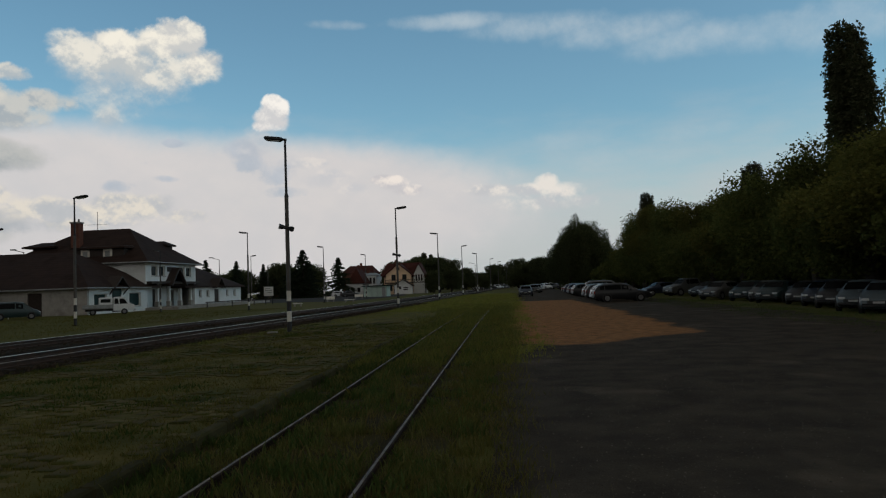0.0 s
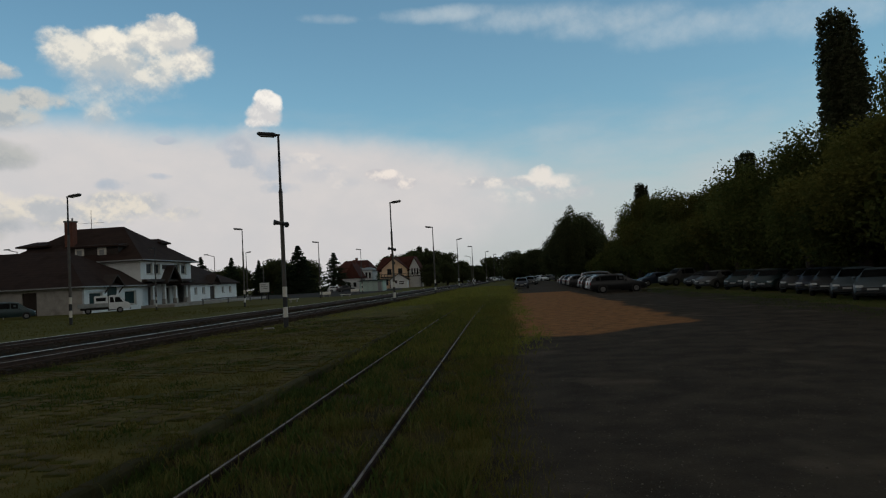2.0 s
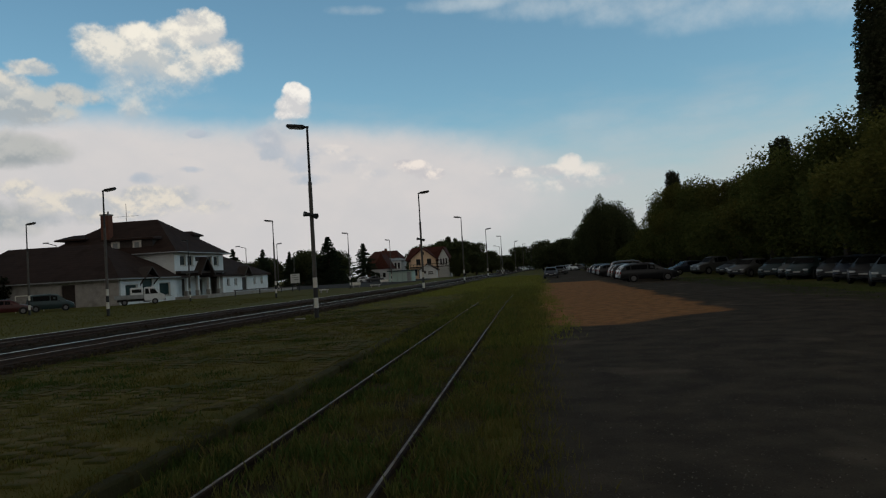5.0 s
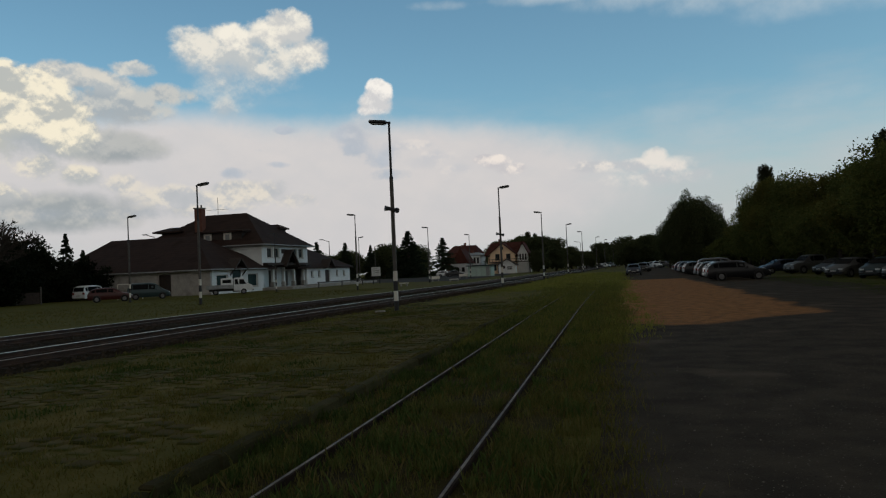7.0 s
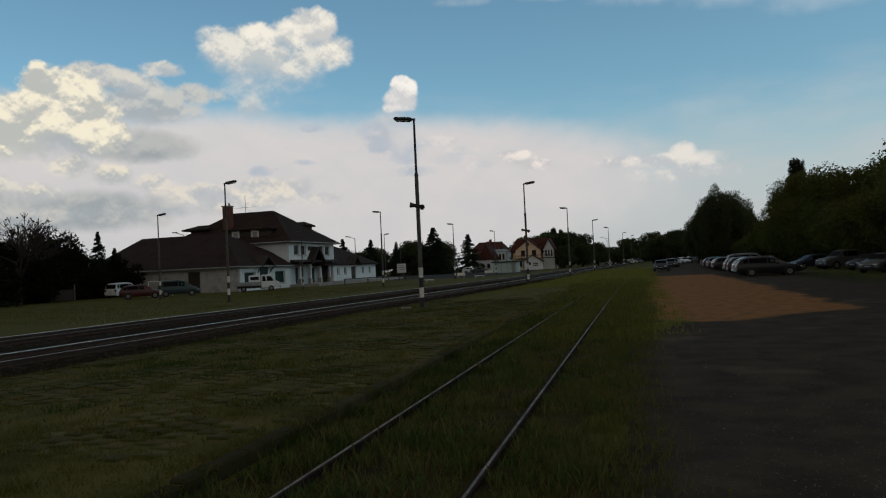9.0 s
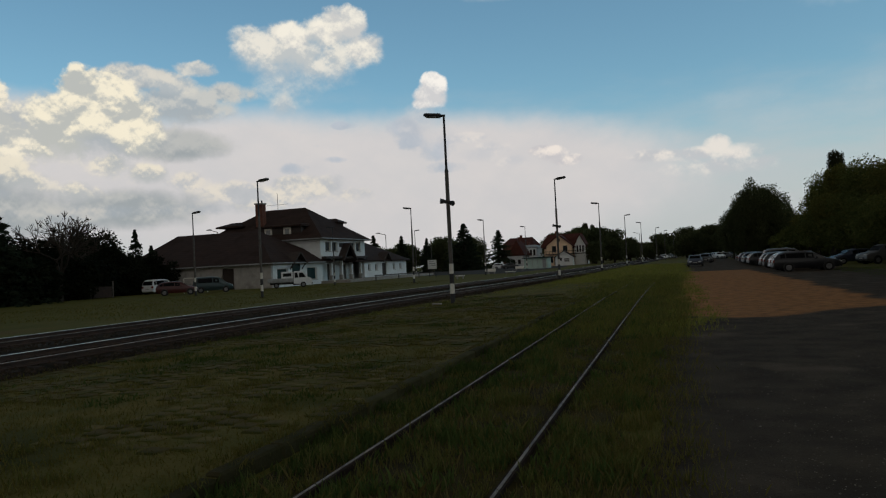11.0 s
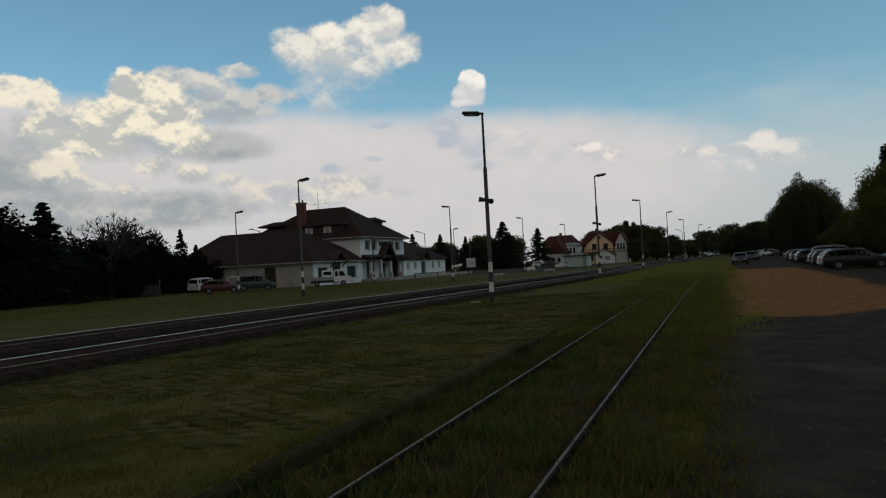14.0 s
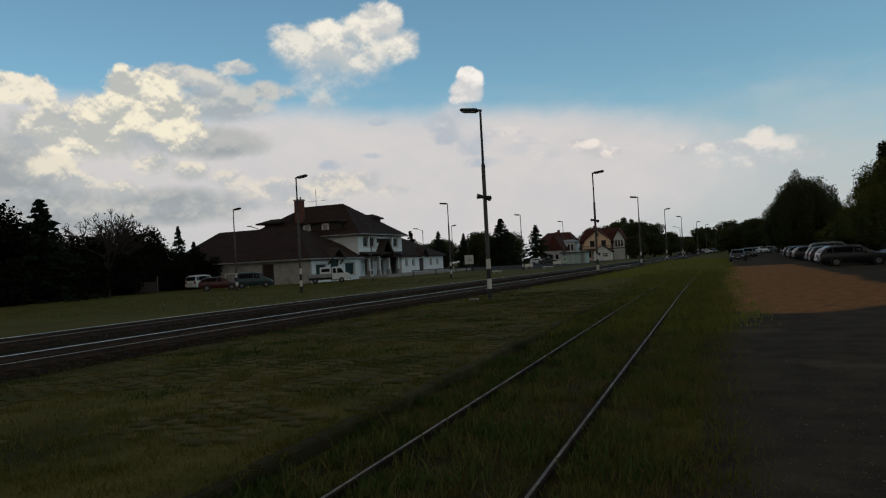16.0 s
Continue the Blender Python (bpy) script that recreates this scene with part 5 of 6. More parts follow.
car("sedan", 2.5, 93, -92, P_DKBLUE, "dark blue sedan parked beside the siding")
car("hatchback", 4.6, 118, -90, P_GREY, "grey hatchback parked beside the siding")
car("wagon", 5.4, 127, -90, P_SILVER, "silver estate car parked beside the siding")
car("hatchback", 9.4, 170, -60, P_WHITE, "white hatchback at the far end of the yard")
car("sedan", 12.0, 172, -40, P_SILVER, "silver sedan at the far end of the yard")
# station side
car("minivan", -60.9, 70.4, 92, P_WHITE, "white minivan parked beside the hedge")
car("hatchback", -51.2, 61.9, 38, P_RED, "dark red hatchback parked on the grass")
car("minivan", -50.0, 66.4, 38, P_TEAL, "dark grey-green minivan parked on the grass")
car("sedan", -37.5, 163, 25, P_GREY, "grey sedan parked by the old houses")
car("hatchback", -40.5, 166, 20, P_WHITE, "white hatchback parked by the old houses")
for i in range(5):
    car(("hatchback", "wagon")[i % 2], -10.5 + 2.4 * i, 250 + 3 * i, 15 + 8 * i, (P_WHITE, P_SILVER, P_GREY)[i % 3], "pale car parked far down the line", "cars far down the line")


def flatbed(x, y, heading):
    """Small white cab with a dropside bed."""
    t = thing("flatbed_truck", pose(x, y, 0, 0, 0, heading) @ Matrix.Translation((-2.6, 0, 0)), "small white flatbed truck parked before the station", "truck")
    bm = bmesh.new()
    prof = [(3.0, 0.42), (3.0, 1.90), (3.2, 1.97), (4.05, 1.95), (4.6, 1.25), (5.08, 1.06), (5.15, 0.75), (5.12, 0.40)]
    rows = [[bm.verts.new((px, s * (0.92 - max(0, pz - 1.1) * 0.16), pz)) for px, pz in prof] for s in (-1, 1)]
    for j in range(len(prof)):
        k = (j + 1) % len(prof)
        bm.faces.new((rows[0][j], rows[0][k], rows[1][k], rows[1][j]))
    bm.faces.new(rows[0][::-1])
    bm.faces.new(rows[1])
    bmesh.ops.recalc_face_normals(bm, faces=bm.faces)
    bmesh.ops.bevel(bm, geom=bm.edges[:], offset=0.04, segments=2, affect="EDGES")
    cabin = part("cab", bm, P_WHITE, t)
    for s in (-1, 1):
        for u0, u1, top in ((3.12, 3.55, 1.78), (3.62, 4.22, 1.74)):
            b = bmesh.new()
            b.faces.new([b.verts.new(p) for p in ((u0, s * 0.915, 1.18), (u1 + (0.22 if u1 > 4 else 0), s * 0.915, 1.18), (u1 - 0.12, s * 0.845, top), (u0, s * 0.84, top))])
            bmesh.ops.solidify(b, geom=b.faces[:], thickness=0.02)
            part("side_window", b, M_CARGLASS, cabin)
        part("headlight", box(4.98, 5.16, s * 0.68 - 0.16, s * 0.68 + 0.16, 0.78, 0.98, 0.03), M_LAMP, cabin)
        part("dropside", box(0.0, 2.95, s * 0.93 - 0.03, s * 0.93 + 0.03, 0.74, 1.14, 0.01), M_FRAME, t, "pale grey dropside panel")
    b = bmesh.new()
    b.faces.new([b.verts.new(p) for p in ((4.10, -0.70, 1.93), (4.10, 0.70, 1.93), (4.60, 0.76, 1.30), (4.60, -0.76, 1.30))])
    bmesh.ops.solidify(b, geom=b.faces[:], thickness=0.02)
    part("windscreen", b, M_CARGLASS, cabin)
    part("rear_window", box(2.96, 2.995, -0.6, 0.6, 1.25, 1.75, 0.01), M_CARGLASS, cabin)
    part("bed", box(0.0, 2.97, -0.93, 0.93, 0.68, 0.80, 0.02), M_FRAME, t)
    part("tailboard", box(-0.05, 0.0, -0.93, 0.93, 0.72, 1.12, 0.01), M_FRAME, t)
    part("canopy", box(1.55, 2.92, -0.86, 0.86, 1.05, 1.93, 0.08), P_WHITE, t, "white box behind the cab")
    part("canopy_window", box(1.75, 2.72, -0.875, -0.86, 1.36, 1.74), M_CARGLASS, t)
    part("chassis", box(0.2, 4.9, -0.4, 0.4, 0.42, 0.66, 0.02), M_PLASTIC, t)
    part("bumper", box(4.95, 5.22, -0.86, 0.86, 0.38, 0.58, 0.05), M_PLASTIC, t)
    for wx in (0.95, 4.1):
        for s in (1, -1):
            w = part("wheel", cyl(0.33, 0.33, (wx, s * 0.72, 0.33), (wx, s * 0.93, 0.33), 18), M_TYRE, t, "black tyre")
            part("rim", cyl(0.2, 0.18, (wx, s * 0.925, 0.33), (wx, s * 0.945, 0.33), 12), M_RIM, w)


flatbed(-44.0, 73.2, 31)


# ---------------------------------------------------------------- other buildings
def gable_roof(x0, x1, y0, y1, e, top, over=0.6, thick=0.2):
    """Two roof slabs with the ridge along y between x0 and x1."""
    bm = bmesh.new()
    xm = (x0 + x1) / 2
    run, rise = xm - x0 + over, (top - e) * (xm - x0 + over) / (xm - x0)
    for s in (-1, 1):
        add_box(bm, 0, math.hypot(run, rise), y0, y1, -thick / 2, thick / 2, 0, Matrix.Translation((xm, 0, top)) @ Matrix.Scale(s, 4, (1, 0, 0)) @ Matrix.Rotation(math.atan2(rise, run), 4, "Y"))
    bmesh.ops.recalc_face_normals(bm, faces=bm.faces)
    return bm


def old_house():
    t = thing("old_house", pose(0, 0, 0), "ochre gabled house with a red-brown tiled roof", "house")
    x0, x1, y0, y1, e = -32.9, -26.0, 188.0, 192.0, 5.5
    # front wing: ochre, two upper windows, steep gable
    ops = [(1.2, 2.4, 3.75, 5.35), (4.2, 5.4, 3.75, 5.35), (5.2, 6.2, 0.9, 2.5), (4.0, 4.9, 0.2, 2.4)]
    bm, m = wall((x1, y0), (x0, y0), 0, e, 0.4, ops)
    w = part("wall", bm, M_YELLOW, t)
    for o in ops[:3]:
        window(w, m, o, 0.4, M_GLASS, M_WOOD, 2)
    part("door", box(ops[3][0], ops[3][1], 0.15, 0.22, ops[3][2], ops[3][3], 0, m), M_WOOD, w)
    for x in (x0, x1 - 0.4):
        part("wall", box(x, x + 0.4, y0 + 0.4, y1, 0, e), M_YELLOW, t)
    xm, top = (x0 + x1) / 2, 8.35
    g = part("gable", prism([(x0, e), (x1, e), (xm, top - 0.25)], y0 - 0.38, y0 - 0.02), M_YELLOW, t)
    part("attic_window", box(xm - 0.35, xm + 0.35, y0 - 0.42, y0 - 0.37, 6.5, 7.3), M_WOOD, g)
    part("roof", gable_roof(x0, x1, y0 - 0.9, 196, e, top, 0.9), M_REDROOF, t)
    # main block across, its ridge along the line
    bm, m = wall((-25.4, 192), (-34.2, 192), 0, 5.3, 0.4, [])
    part("wall", bm, M_YELLOW, t)
    part("roof", hip_roof(-35.0, -23.0, 190.6, 200.8, 5.3, ((-33.9, 195.7, 8.75), (-24.2, 195.7, 8.75))), M_REDROOF, t, "long red-brown tiled main roof")
    for x in (-34.2, -23.9):
        part("wall", box(x, x + 0.4, 192, 200, 0, 5.2), M_YELLOW, t)
    # white wing under a very steep gable
    sops = [(0.5, 0.95, 3.5, 5.2), (1.25, 1.7, 3.5, 5.2), (2.0, 2.45, 3.5, 5.2)]
    bm, m = wall((-22.5, 189.5), (-25.5, 189.5), 0, 5.4, 0.4, sops)
    w = part("wall", bm, M_PLASTER, t)
    for o in sops:
        window(w, m, o, 0.4, M_GLASS, M_WOOD, 1)
    part("wall", box(-22.9, -22.5, 189.9, 197, 0, 5.4), M_PLASTER, t)
    part("side_gable", prism([(-25.5, 5.4), (-22.5, 5.4), (-24.0, 8.0)], 189.1, 189.5), M_PLASTER, t, "small white gable")
    part("side_roof", gable_roof(-25.5, -22.5, 188.6, 196, 5.4, 8.3, 0.45), M_REDROOF, t)
    # timber balcony band with its balusters
    part("balcony", box(x0 - 0.2, -22.3, y0 - 1.5, y0 - 0.4, 2.95, 3.2, 0.03), M_WOOD, t, "dark timber balcony band")
    part("handrail", box(x0 - 0.2, -22.3, y0 - 1.5, y0 - 1.38, 3.85, 3.95), M_WOOD, t)
    for i in range(12):
        part("baluster", box(x0 + i * 0.88, x0 + 0.1 + i * 0.88, y0 - 1.48, y0 - 1.38, 3.2, 3.85), M_WOOD, t)
    # low white front building with a dark-edged gable and two signs
    ext = part("extension", box(-29.9, -25.3, y0 - 5, y0 - 1.6, 0, 2.4, 0.03), M_PLASTER, t, "low white front extension")
    for u, z, wd, h in ((-29.2, 1.35, 1.1, 0.75), (-27.5, 1.55, 1.3, 0.3), (-27.5, 1.05, 1.3, 0.3)):
        part("sign_bar", box(u, u + wd, y0 - 5.04, y0 - 5.0, z, z + h), M_WOOD, ext)
    part("extension_gable", prism([(-29.9, 2.4), (-25.3, 2.4), (-27.6, 3.75)], y0 - 5.0, y0 - 1.6), M_PLASTER, t)
    part("extension_roof", gable_roof(-29.9, -25.3, y0 - 5.4, y0 - 1.6, 2.4, 3.9, 0.4, 0.14), M_WOOD, t, "dark edged little roof")
    part("chimney", box(-31.6, -30.9, 195.2, 195.9, 8.0, 9.7, 0.03), M_BRICK, t)
    part("veranda", box(-22.4, -19.6, 189, 193, 2.5, 2.7, 0.03), M_FRAME, t, "pale flat veranda roof on posts")
    for x in (-22.2, -21.0, -19.8):
        part("veranda_post", box(x - 0.08, x + 0.08, 189.2, 189.36, 0, 2.5), M_WOOD, t)


def simple_house(x0, x1, y0, y1, e, top, wall_m, roof_m, label, ops, along="x"):
    t = thing("house", pose(0, 0, 0), label, "house")
    bm, m = wall((x1, y0), (x0, y0), 0, e, 0.35, ops)
    w = part("wall", bm, wall_m, t)
    for o in ops:
        window(w, m, o, 0.35, M_GLASS, M_WOOD, 2)
    for p, q in (((x0, y0), (x0, y1)), ((x1, y0), (x1, y1))):
        b, m2 = wall(p, q, 0, e, 0.3, [])
        part("wall", b, wall_m, t)
    b, m2 = wall((x0, y1), (x1, y1), 0, e, 0.3, [])
    part("wall", b, wall_m, t)
    ym, xm = (y0 + y1) / 2, (x0 + x1) / 2
    ridge = ((x0 + 1.2, ym, top), (x1 - 1.2, ym, top)) if along == "x" else ((xm, y0 + 0.6, top), (xm, y1 - 0.6, top))
    part("roof", hip_roof(x0 - 0.5, x1 + 0.5, y0 - 0.5, y1 + 0.5, e + 0.1, ridge), roof_m, t)
    part("chimney", box(xm - 0.4, xm + 0.4, ym - 0.4, ym + 0.4, top - 0.8, top + 0.9, 0.03), M_BRICK, t)


old_house()
simple_house(-56.5, -46.0, 236, 248, 7.2, 10.0, M_BRICK, M_REDROOF, "long brick house with a faded red roof", [(0.8 + 1.7 * i, 1.9 + 1.7 * i, 4.2, 5.8) for i in range(6)])
simple_house(-49.6, -42.4, 224, 233, 6.0, 7.0, M_PLASTER, M_FRAME, "white house with tall windows under a low grey roof", [(0.5 + 1.12 * i, 1.2 + 1.12 * i, 3.4, 5.3) for i in range(6)])
simple_house(-47.2, -43.0, 205, 214, 3.5, 8.2, M_PLASTER, M_REDROOF, "small white house with a steep red roof", [(0.8, 1.7, 0.9, 2.2), (2.5, 3.4, 0.9, 2.2), (4.2, 5.1, 0.9, 2.2)], "y")
simple_house(-72, -60, 208, 216, 3.4, 6.6, M_BRICK, M_REDROOF, "low brick house with a red tiled roof behind the trees", [(2, 3.4, 1, 2.4), (7, 8.4, 1, 2.4)])
simple_house(-84, -72, 66, 76, 4.6, 6.4, M_BRICK, M_ROOF, "old brick house behind the hedge", [(2, 3.4, 1.4, 2.9), (7, 8.4, 1.4, 2.9)])


def kiosk():
    t = thing("kiosk", pose(-27.8, 148.5, 0, 0, 0, -6), "pale green flat-roofed kiosk", "kiosk")
    b = part("body", box(-2.9, 2.3, -1.4, 1.4, 0, 2.25, 0.02), M_MINT, t)
    for i in range(4):
        part("panel_joint", box(-2.2 + i * 1.15, -2.15 + i * 1.15, -1.43, -1.40, 0.1, 2.2), M_FRAME, b)
    part("door", box(1.2, 2.0, -1.44, -1.40, 0.05, 2.0), M_FRAME, b)
    part("roof", box(-3.2, 2.8, -1.8, 1.7, 2.25, 2.45, 0.02), M_GREENGL, t, "dark flat roof slab")


kiosk()


def coach(x, y, heading, label):
    """A railway coach: rounded body, window band, pale roof, doors and bogies."""
    t = thing("railway_coach", pose(x, y, 0.2, 0, 0, heading), label, "railway coach", "coaches of the train down the line")
    body = part("body", box(-1.4, 1.4, -8.6, 8.6, 0.95, 2.95, 0.08), P_COACH, t)
    for s in (-1, 1):
        for i in range(9):
            part("window", box(s * 1.395 - 0.01, s * 1.395 + 0.02, -7.0 + i * 1.6, -5.9 + i * 1.6, 1.75, 2.55), M_CARGLASS, body)
        for y0 in (-8.2, 7.3):
            part("door", box(s * 1.395 - 0.01, s * 1.395 + 0.03, y0, y0 + 0.9, 0.97, 2.8), M_FRAME, body)
        part("stripe", box(s * 1.395 - 0.01, s * 1.395 + 0.015, -8.5, 8.5, 1.15, 1.3), M_FRAME, body)
    part("roof", prism([(-1.45, 2.9), (-1.2, 3.3), (-0.6, 3.52), (0.6, 3.52), (1.2, 3.3), (1.45, 2.9)], -8.65, 8.65), M_FRAME, t, "pale grey rounded roof")
    part("end_window", box(-0.5, 0.5, -8.63, -8.59, 1.8, 2.6), M_CARGLASS, body)
    for y0 in (-6, 6):
        b = part("bogie", box(-1.0, 1.0, y0 - 1.3, y0 + 1.3, 0.3, 0.9, 0.05), M_PLASTIC, t)
        for s in (-1, 1):
            for d in (-0.9, 0.9):
                part("wheel", cyl(0.42, 0.42, (s * 0.70, y0 + d, 0.47), (s * 0.82, y0 + d, 0.47), 14), M_RAIL, b)


P_COACH = paint("blue_grey_coach_paint", (0.055, 0.085, 0.105), 0.1, 0.45)
for k in range(2):
    coach(centre_near(277 + 17.8 * k), 277 + 17.8 * k, math.degrees(math.atan2(centre_near(270) - centre_near(280), 10)), "blue-grey railway coach with a pale roof on the main line")


def notice_board():
    t = thing("notice_board", pose(-36.6, 104, 0, 0, 0, -16), "white notice board on two posts beside the tracks", "notice board")
    for x in (-0.62, 0.62):
        part("post", box(x - 0.05, x + 0.05, -0.05, 0.05, -0.1, 2.65), M_POLED, t)
    b = part("board", box(-0.85, 0.85, -0.11, -0.05, 1.25, 2.68, 0.01), M_PLASTER, t)
    for z, a, c in ((2.35, -0.6, 0.3), (2.05, -0.6, 0.6), (1.75, -0.2, 0.6)):
        part("text_bar", box(a, c, -0.122, -0.112, z, z + 0.10), M_FRAME, b)


notice_board()


def bench(x, y, w, turn, h=0.45, back=True):
    t = thing("bench", pose(x, y, 0, 0, 0, turn), "low white concrete bench on the platform" if back else "low white concrete block by the platform", "bench", "benches on the platform")
    part("seat", box(-w / 2, w / 2, -0.22, 0.22, h - 0.10, h, 0.02), M_WHITE, t)
    for s in (-1, 1):
        part("leg", box(s * (w / 2 - 0.2) - 0.07, s * (w / 2 - 0.2) + 0.07, -0.2, 0.2, 0, h - 0.1, 0.01), M_CONC, t)
    if back:
        part("backrest", box(-w / 2, w / 2, 0.2, 0.28, h + 0.05, h + 0.42, 0.02, Matrix.Rotation(radians(-8), 4, "X")), M_WHITE, t)


bench(-27.2, 105, 1.3, 10)
bench(-22.6, 98, 1.5, 10, 0.4, False)
bench(-27.5, 127, 1.6, 10)
bench(-25.0, 81, 1.1, 10, 0.42, False)


def low_rail(x, y, turn, w):
    t = thing("low_rail", pose(x, y, 0, 0, 0, turn), "low weathered wooden rail on posts", "rail")
    part("beam", box(-w / 2, w / 2, -0.05, 0.05, 0.72, 0.88, 0.01), M_POLE, t)
    for s in (-1, 0, 1):
        part("post", box(s * w * 0.48 - 0.06, s * w * 0.48 + 0.06, -0.06, 0.06, -0.1, 0.8, 0.01), M_POLE, t)


low_rail(-38.8, 95, 84, 14)


def tube_frame():
    t = thing("tube_frame", pose(-54.0, 68.5, 0, 0, 0, 38), "white painted tube frame behind the parked cars", "frame")
    part("top_bar", cyl(0.05, 0.05, (-1.3, 0, 1.75), (1.3, 0, 1.75), 8), M_WHITE, t)
    for s in (-1, 1):
        part("upright", cyl(0.05, 0.05, (s * 1.3, 0, -0.1), (s * 1.3, 0, 1.75), 8), M_WHITE, t)


tube_frame()


def gate():
    t = thing("gate", pose(-60.2, 60.6, 0, 0, 0, 45), "plain grey sheet gate in the hedge", "gate")
    for i in range(6):
        part("board", box(-1.0 + i * 0.33, -0.68 + i * 0.33, -0.03, 0.03, 0.08, 1.3), M_WOOD, t)
    for s in (-1, 1):
        part("post", box(s * 1.1 - 0.07, s * 1.1 + 0.07, -0.07, 0.07, -0.1, 1.9), M_POLE, t)


gate()
part("stop_marker", box(-0.22, 0.22, -0.12, 0.12, -0.05, 0.12, 0.03), M_CONC)
bpy.data.objects["stop_marker"].location = (-10.3, 29.6, 0)
tagged(bpy.data.objects["stop_marker"], "small grey concrete block lying in the grass", "block")


# ---------------------------------------------------------------- grass, stones and paving
def plat_z(x, y):
    """Height of the old platform, sloping down away from the siding and along it."""
    x, y = np.asarray(x), np.asarray(y)
    return 0.12 * np.clip((x + 12.5) / 6.5, 0.0, 1.0) * np.clip((52 - y) / 30, 0.0, 1.0) * (x < -3.75)


def blades(name, rng, xy, hmin, hmax, wid, material, label, z0=0.0):
    """Single bent blades of grass, two triangles each."""
    n = len(xy)
    h = rng.uniform(hmin, hmax, n) * rng.choice([0.6, 1.0, 1.3], n, p=[0.5, 0.4, 0.1])
    a = rng.uniform(0, 6.283, n)
    lean = rng.uniform(0.15, 0.7, n) * h
    b = rng.uniform(0, 6.283, n)
    w = wid * rng.uniform(0.6, 1.3, n)
    base = np.column_stack([xy, (plat_z(xy[:, 0], xy[:, 1]) if z0 is None else np.full(n, z0)) - 0.01])
    side = np.column_stack([np.cos(a) * w, np.sin(a) * w, np.zeros(n)])
    mid = base + np.column_stack([np.cos(b) * lean * 0.35, np.sin(b) * lean * 0.35, h * 0.6])
    tip = base + np.column_stack([np.cos(b) * lean, np.sin(b) * lean, h])
    v = np.stack([base - side, base + side, mid + side * 0.6, tip, mid - side * 0.6], 1).reshape(-1, 3)
    faces = []
    for i in range(n):
        k = 5 * i
        faces.append((k, k + 1, k + 2, k + 3, k + 4))
    ob = new(name, mesh_from(name, v.tolist(), faces, material))
    return tagged(ob, label, "grass", kind="stuff")


RG = np.random.default_rng(11)


def clumped(n, x0, x1, y0, y1, spread, per, bias=1.6):
    """Positions in clumps, denser towards the low end of y."""
    m = max(1, n // per)
    c = np.column_stack([RG.uniform(x0, x1, m), y0 + (y1 - y0) * RG.random(m) ** bias])
    p = np.repeat(c, per, axis=0) + RG.normal(size=(m * per, 2)) * spread * RG.uniform(0.5, 1.6, (m * per, 1))
    return p


def off_rails(p):
    cx = np.array([centre_siding(y) for y in p[:, 1]])
    d = np.abs(np.abs(p[:, 0] - cx) - 0.75)
    return p[(d > 0.09 + p[:, 1] * 0.002) | (RG.random(len(p)) < np.clip((p[:, 1] - 14) / 40, 0.08, 0.4))]


blades("grass_earth_fringe", RG, clumped(7000, -0.4, 1.1, 17, 62, 0.22, 50, 1.1), 0.04, 0.15, 0.010, M_BLADE, "thin grass creeping over the edge of the red earth", 0.012)
M_STRAW = leaf_mat("straw_blades", (0.120, 0.098, 0.034), (0.210, 0.165, 0.066))
blades("grass_between_rails", RG, off_rails(clumped(40000, -3.6, -0.3, 3.2, 22, 0.09, 60)), 0.03, 0.11, 0.006, M_BLADE_DARK, "tall tufted green grass between the rails")
blades("grass_verge", RG, off_rails(clumped(30000, -4.2, 0.2, 16, 60, 0.2, 30, 1.3)), 0.08, 0.22, 0.009, M_BLADE, "green grass along the siding")
blades("grass_dry_verge", RG, off_rails(clumped(18000, -3.6, -0.1, 3.5, 34, 0.09, 30)), 0.06, 0.18, 0.004, M_STRAW, "dry straw-coloured grass along the siding")
blades("grass_on_paving", RG, clumped(84000, -13.6, -3.95, 4, 30, 0.16, 30, 1.2), 0.02, 0.07, 0.006, M_DRYBLADE, "short trodden grass over old paving", None)
blades("grass_field", RG, clumped(30000, -13.6, -2.8, 24, 75, 0.3, 12, 1.2), 0.05, 0.12, 0.014, M_BLADE, "short mown grass beside the line")
blades("grass_yard_edge", RG, clumped(18000, -0.95, 0.15, 3.6, 40, 0.15, 50, 1.2), 0.04, 0.17, 0.006, M_BLADE_DARK, "ragged grass at the edge of the yard")
blades("grass_far_verge", RG, clumped(22000, -9.0, 1.2, 52, 125, 0.4, 16, 1.2), 0.10, 0.24, 0.022, M_BLADE, "uncut green grass far along the line")
blades("grass_far_field", RG, clumped(16000, -46, -24, 26, 75, 0.5, 12, 1.0), 0.05, 0.12, 0.025, M_BLADE_DARK, "mown grass between the line and the station")
blades("grass_under_cars", RG, clumped(9000, 11.0, 15.0, 16, 62, 0.3, 12, 1.0), 0.03, 0.10, 0.012, M_WEED, "thin grass along the parked cars", 0.012)

M_TUFT = leaf_mat("bright_tuft_blades", (0.100, 0.125, 0.030), (0.205, 0.185, 0.060), 0.5)
blades("grass_tufts", RG, off_rails(clumped(13000, -3.5, -0.4, 3.4, 26, 0.075, 75, 1.3)), 0.08, 0.22, 0.006, M_TUFT, "tall bright tufts of grass along the siding")
blades("grass_far_tufts", RG, off_rails(clumped(16000, -5.2, 0.4, 20, 62, 0.16, 60, 1.1)), 0.10, 0.26, 0.011, M_TUFT, "bright tufts of grass further along the siding")
blades("weeds_by_kerb", RG, off_rails(clumped(14000, -3.75, -2.7, 4.2, 34, 0.12, 90, 1.3)), 0.04, 0.16, 0.016, M_WEED, "dark green broad-leaved weeds between kerb and rail")
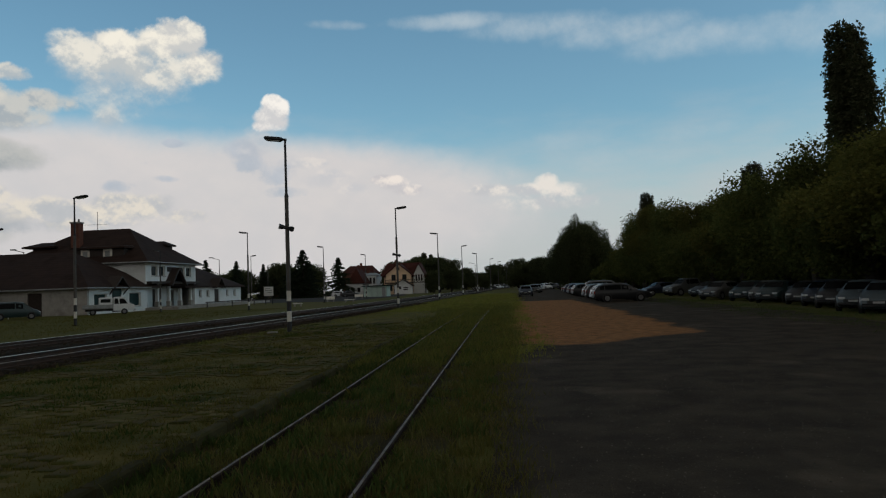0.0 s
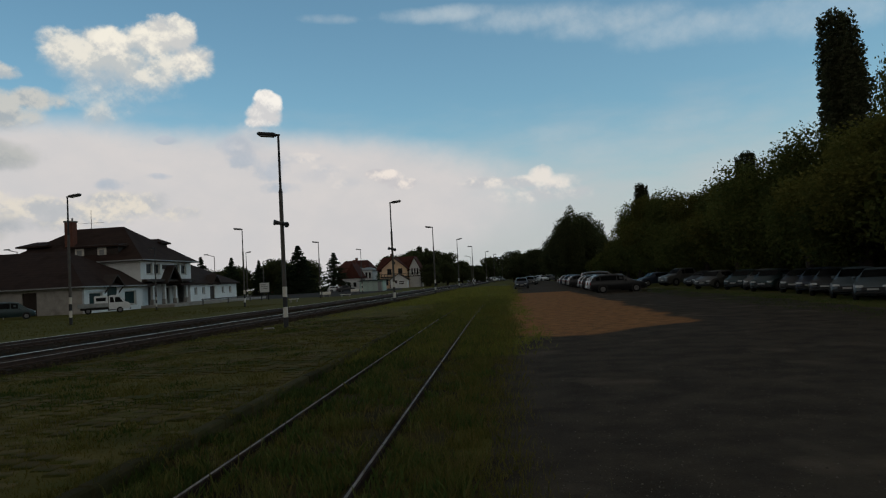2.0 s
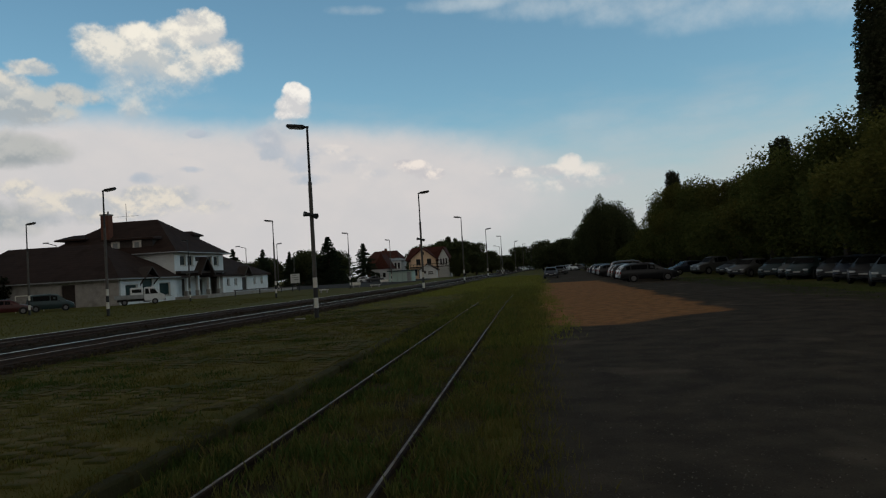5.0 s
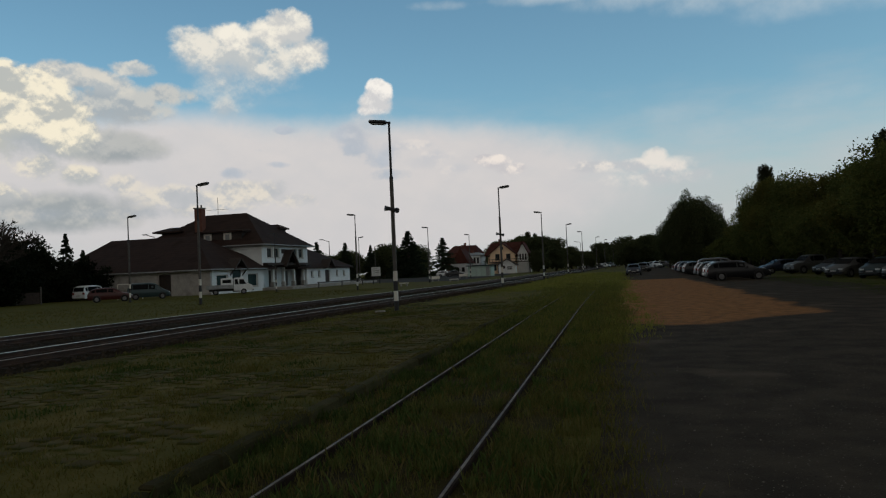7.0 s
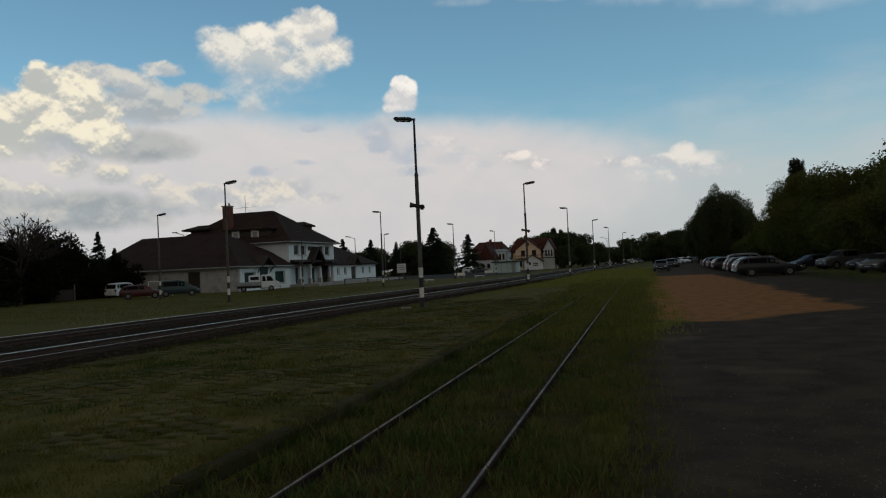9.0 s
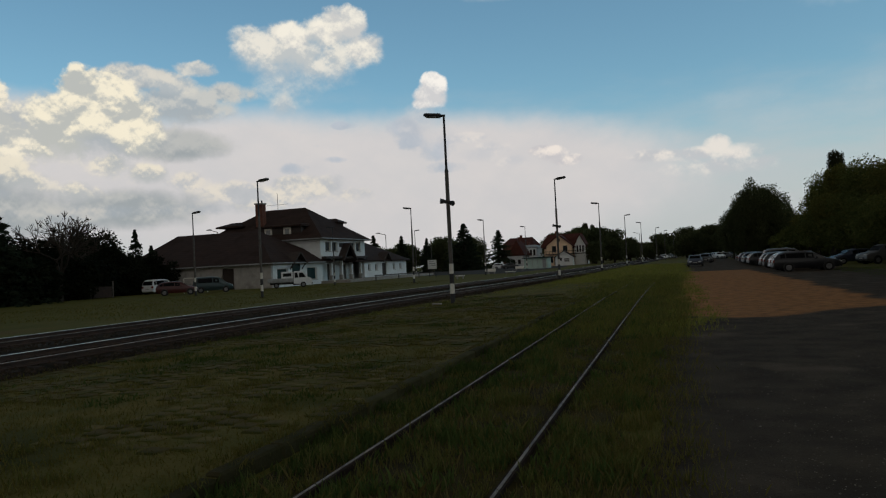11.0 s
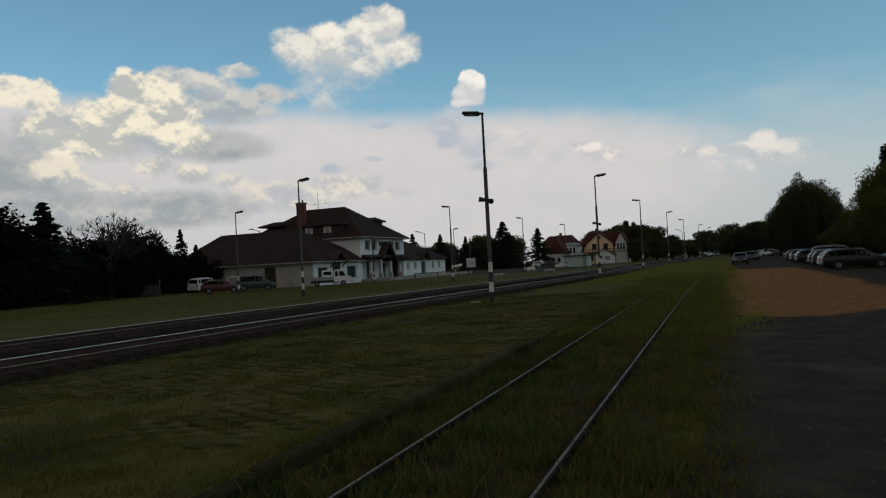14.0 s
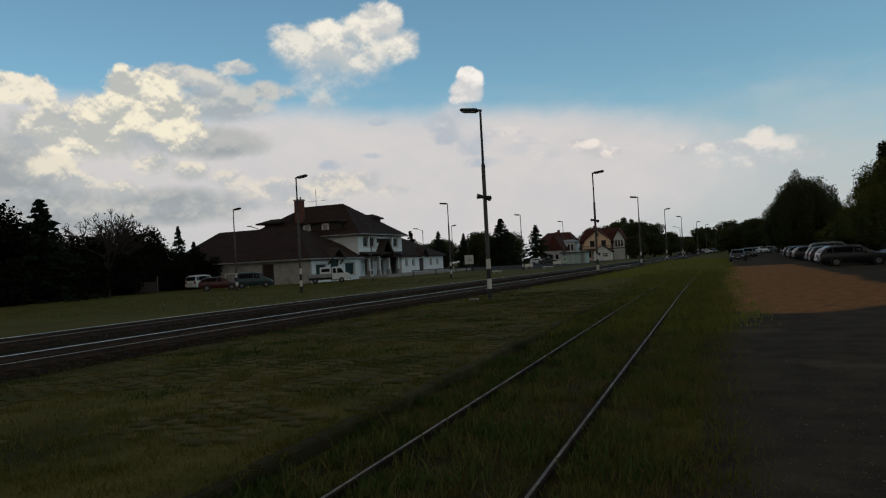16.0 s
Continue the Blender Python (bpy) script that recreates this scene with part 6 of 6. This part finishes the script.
blades("weeds_on_paving", RG, clumped(13000, -13.0, -4.6, 6, 36, 0.24, 160, 1.1), 0.03, 0.10, 0.016, M_WEED, "dark green weeds spreading over the old paving", None)
blades("weeds_between_rails", RG, off_rails(clumped(9000, -2.8, -0.3, 4.2, 30, 0.13, 90, 1.3)), 0.04, 0.18, 0.014, M_WEED, "dark green weeds between the rails")
blades("grass_kerb_edge", RG, clumped(9000, -4.25, -3.75, 3.4, 45, 0.07, 40, 1.4), 0.03, 0.10, 0.006, M_BLADE_DARK, "ragged grass along the platform kerb", None)
blades("grass_paving_tufts", RG, clumped(24000, -13.4, -4.3, 4, 34, 0.12, 70, 1.2), 0.04, 0.13, 0.007, M_BLADE_DARK, "green tufts in the joints of the old paving", None)

# loose stones on the yard
st_v, st_f = [], []
for p in clumped(26000, 0.0, 10.0, 3.6, 24, 0.6, 60, 1.5):
    s = float(RG.uniform(0.004, 0.012)) * (1.7 if RG.random() < 0.04 else 1)
    k = len(st_v)
    for dx, dy, dz in ((1, 0, 0), (0, 1, 0), (-1, 0, 0), (0, -1, 0), (0.1, 0.1, 0.8)):
        st_v.append((p[0] + dx * s * float(RG.uniform(0.7, 1.3)), p[1] + dy * s * float(RG.uniform(0.7, 1.3)), 0.010 + dz * s))
    st_f += [(k, k + 1, k + 4), (k + 1, k + 2, k + 4), (k + 2, k + 3, k + 4), (k + 3, k, k + 4)]
M_GRIT = leaf_mat("grit", (0.045, 0.040, 0.032), (0.230, 0.200, 0.165), 0.0)
tagged(new("loose_stones", mesh_from("loose_stones", st_v, st_f, M_GRIT)), "small loose stones and grit on the asphalt", "stones", kind="stuff")
# ballast stones beside the main rails
st_v, st_f = [], []
for i in range(9000):
    y = 8 + 62 * float(RG.random()) ** 1.2
    c = centre_near if i % 2 else centre_far
    s = float(RG.uniform(0.03, 0.06)) * (1 + y / 60)
    px, py, k = c(y) + float(RG.uniform(-2.1, 2.1)), y, len(st_v)
    for dx, dy, dz in ((1, 0, 0), (0, 1, 0), (-1, 0, 0), (0, -1, 0), (0.1, 0.1, 0.9)):
        st_v.append((px + dx * s * float(RG.uniform(0.7, 1.3)), py + dy * s * float(RG.uniform(0.7, 1.3)), 0.088 + dz * s))
    st_f += [(k, k + 1, k + 4), (k + 1, k + 2, k + 4), (k + 2, k + 3, k + 4), (k + 3, k, k + 4)]
M_BSTONE = leaf_mat("ballast_stones", (0.020, 0.015, 0.010), (0.056, 0.042, 0.029), 0.0)
tagged(new("ballast_stones", mesh_from("ballast_stones", st_v, st_f, M_BSTONE)), "dark brown ballast stones between the sleepers", "ballast", kind="stuff")

# old low platform beside the siding: kerb and slabs sunk in the grass
plat = thing("pavement_old_platform", pose(0, 0, 0), "old sunken paving slabs overgrown with grass", "paving", kind="structure")
pb = bmesh.new()
prev = None
for j in range(60):
    y = -6 + 1.0 * j
    row = [pb.verts.new((x, y, float(plat_z(x, y)) + 0.002 + 0.02 * noise.noise((x * 0.8, y * 0.8, 2)) * (x > -12))) for x in (-3.8, -4.6, -5.6, -6.6, -7.8, -9.0, -10.4, -11.6, -12.6)]
    if prev:
        for k in range(8):
            pb.faces.new((prev[k], row[k], row[k + 1], prev[k + 1]))
    prev = row
bmesh.ops.recalc_face_normals(pb, faces=pb.faces)
part("earth_fill", pb, M_TURF, plat, "grassy earth between the slabs")
slab_me = [None, None, None]
count = 0
rest = bmesh.new()
rr = random.Random(5)
for j in range(104):
    for i in range(27):
        x, y = -4.15 - 0.315 * i + 0.03 * math.sin(j * 1.3), 3.6 + 0.315 * j + (0.15 if i % 2 else 0.0) + 0.04 * math.sin(i * 0.9)
        if noise.noise((x * 0.35, y * 0.35, 4)) > 0.12 or rr.random() < 0.14:
            continue
        lo = float(plat_z(x, y)) - 0.034 - 0.018 * rr.random() - 0.025 * noise.noise((x * 0.6, y * 0.6, 9))
        near = y < 11 and x > -9
        if near and count < 300:
            k = count % 3
            if slab_me[k] is None:
                s = part("paver", box(-0.138 + 0.010 * k, 0.138, -0.138, 0.138 - 0.012 * k, 0, 0.06, 0.022), M_PAVER, plat)
                slab_me[k] = s.data
            else:
                s = new("paver", slab_me[k])
                s.parent = plat
            s.location = (x + rr.uniform(-0.02, 0.02), y + rr.uniform(-0.02, 0.02), lo)
            s.rotation_euler = (rr.uniform(-0.05, 0.05), rr.uniform(-0.05, 0.05), rr.uniform(-0.06, 0.06))
            count += 1
        else:
            h = 0.135
            z = lo + 0.06
            vs = [rest.verts.new((x + a * h, y + b * h, zz)) for zz in (z - 0.05, z) for a, b in ((-1, -1), (1, -1), (1, 1), (-1, 1))]
            rest.faces.new(vs[4:])
            for q in range(4):
                rest.faces.new((vs[q], vs[(q + 1) % 4], vs[4 + (q + 1) % 4], vs[4 + q]))
o = part("far_pavers", rest, M_PAVER, plat, "worn slabs further along")
tagged(o, kind="stuff")
kme = None
for j in range(50):
    y = -0.5 + 1.0 * j
    if kme is None:
        s = part("kerb_stone", box(-0.09, 0.09, -0.49, 0.49, -0.14, 0.045, 0.025), M_KERB, plat)
        kme = s.data
    else:
        s = new("kerb_stone", kme)
        s.parent = plat
    s.location = (-3.86 + rr.uniform(-0.015, 0.015), y, float(plat_z(-3.9, y)) - 0.012 + rr.uniform(-0.025, 0.006))
    s.rotation_euler = (rr.uniform(-0.01, 0.01), 0, rr.uniform(-0.012, 0.012))
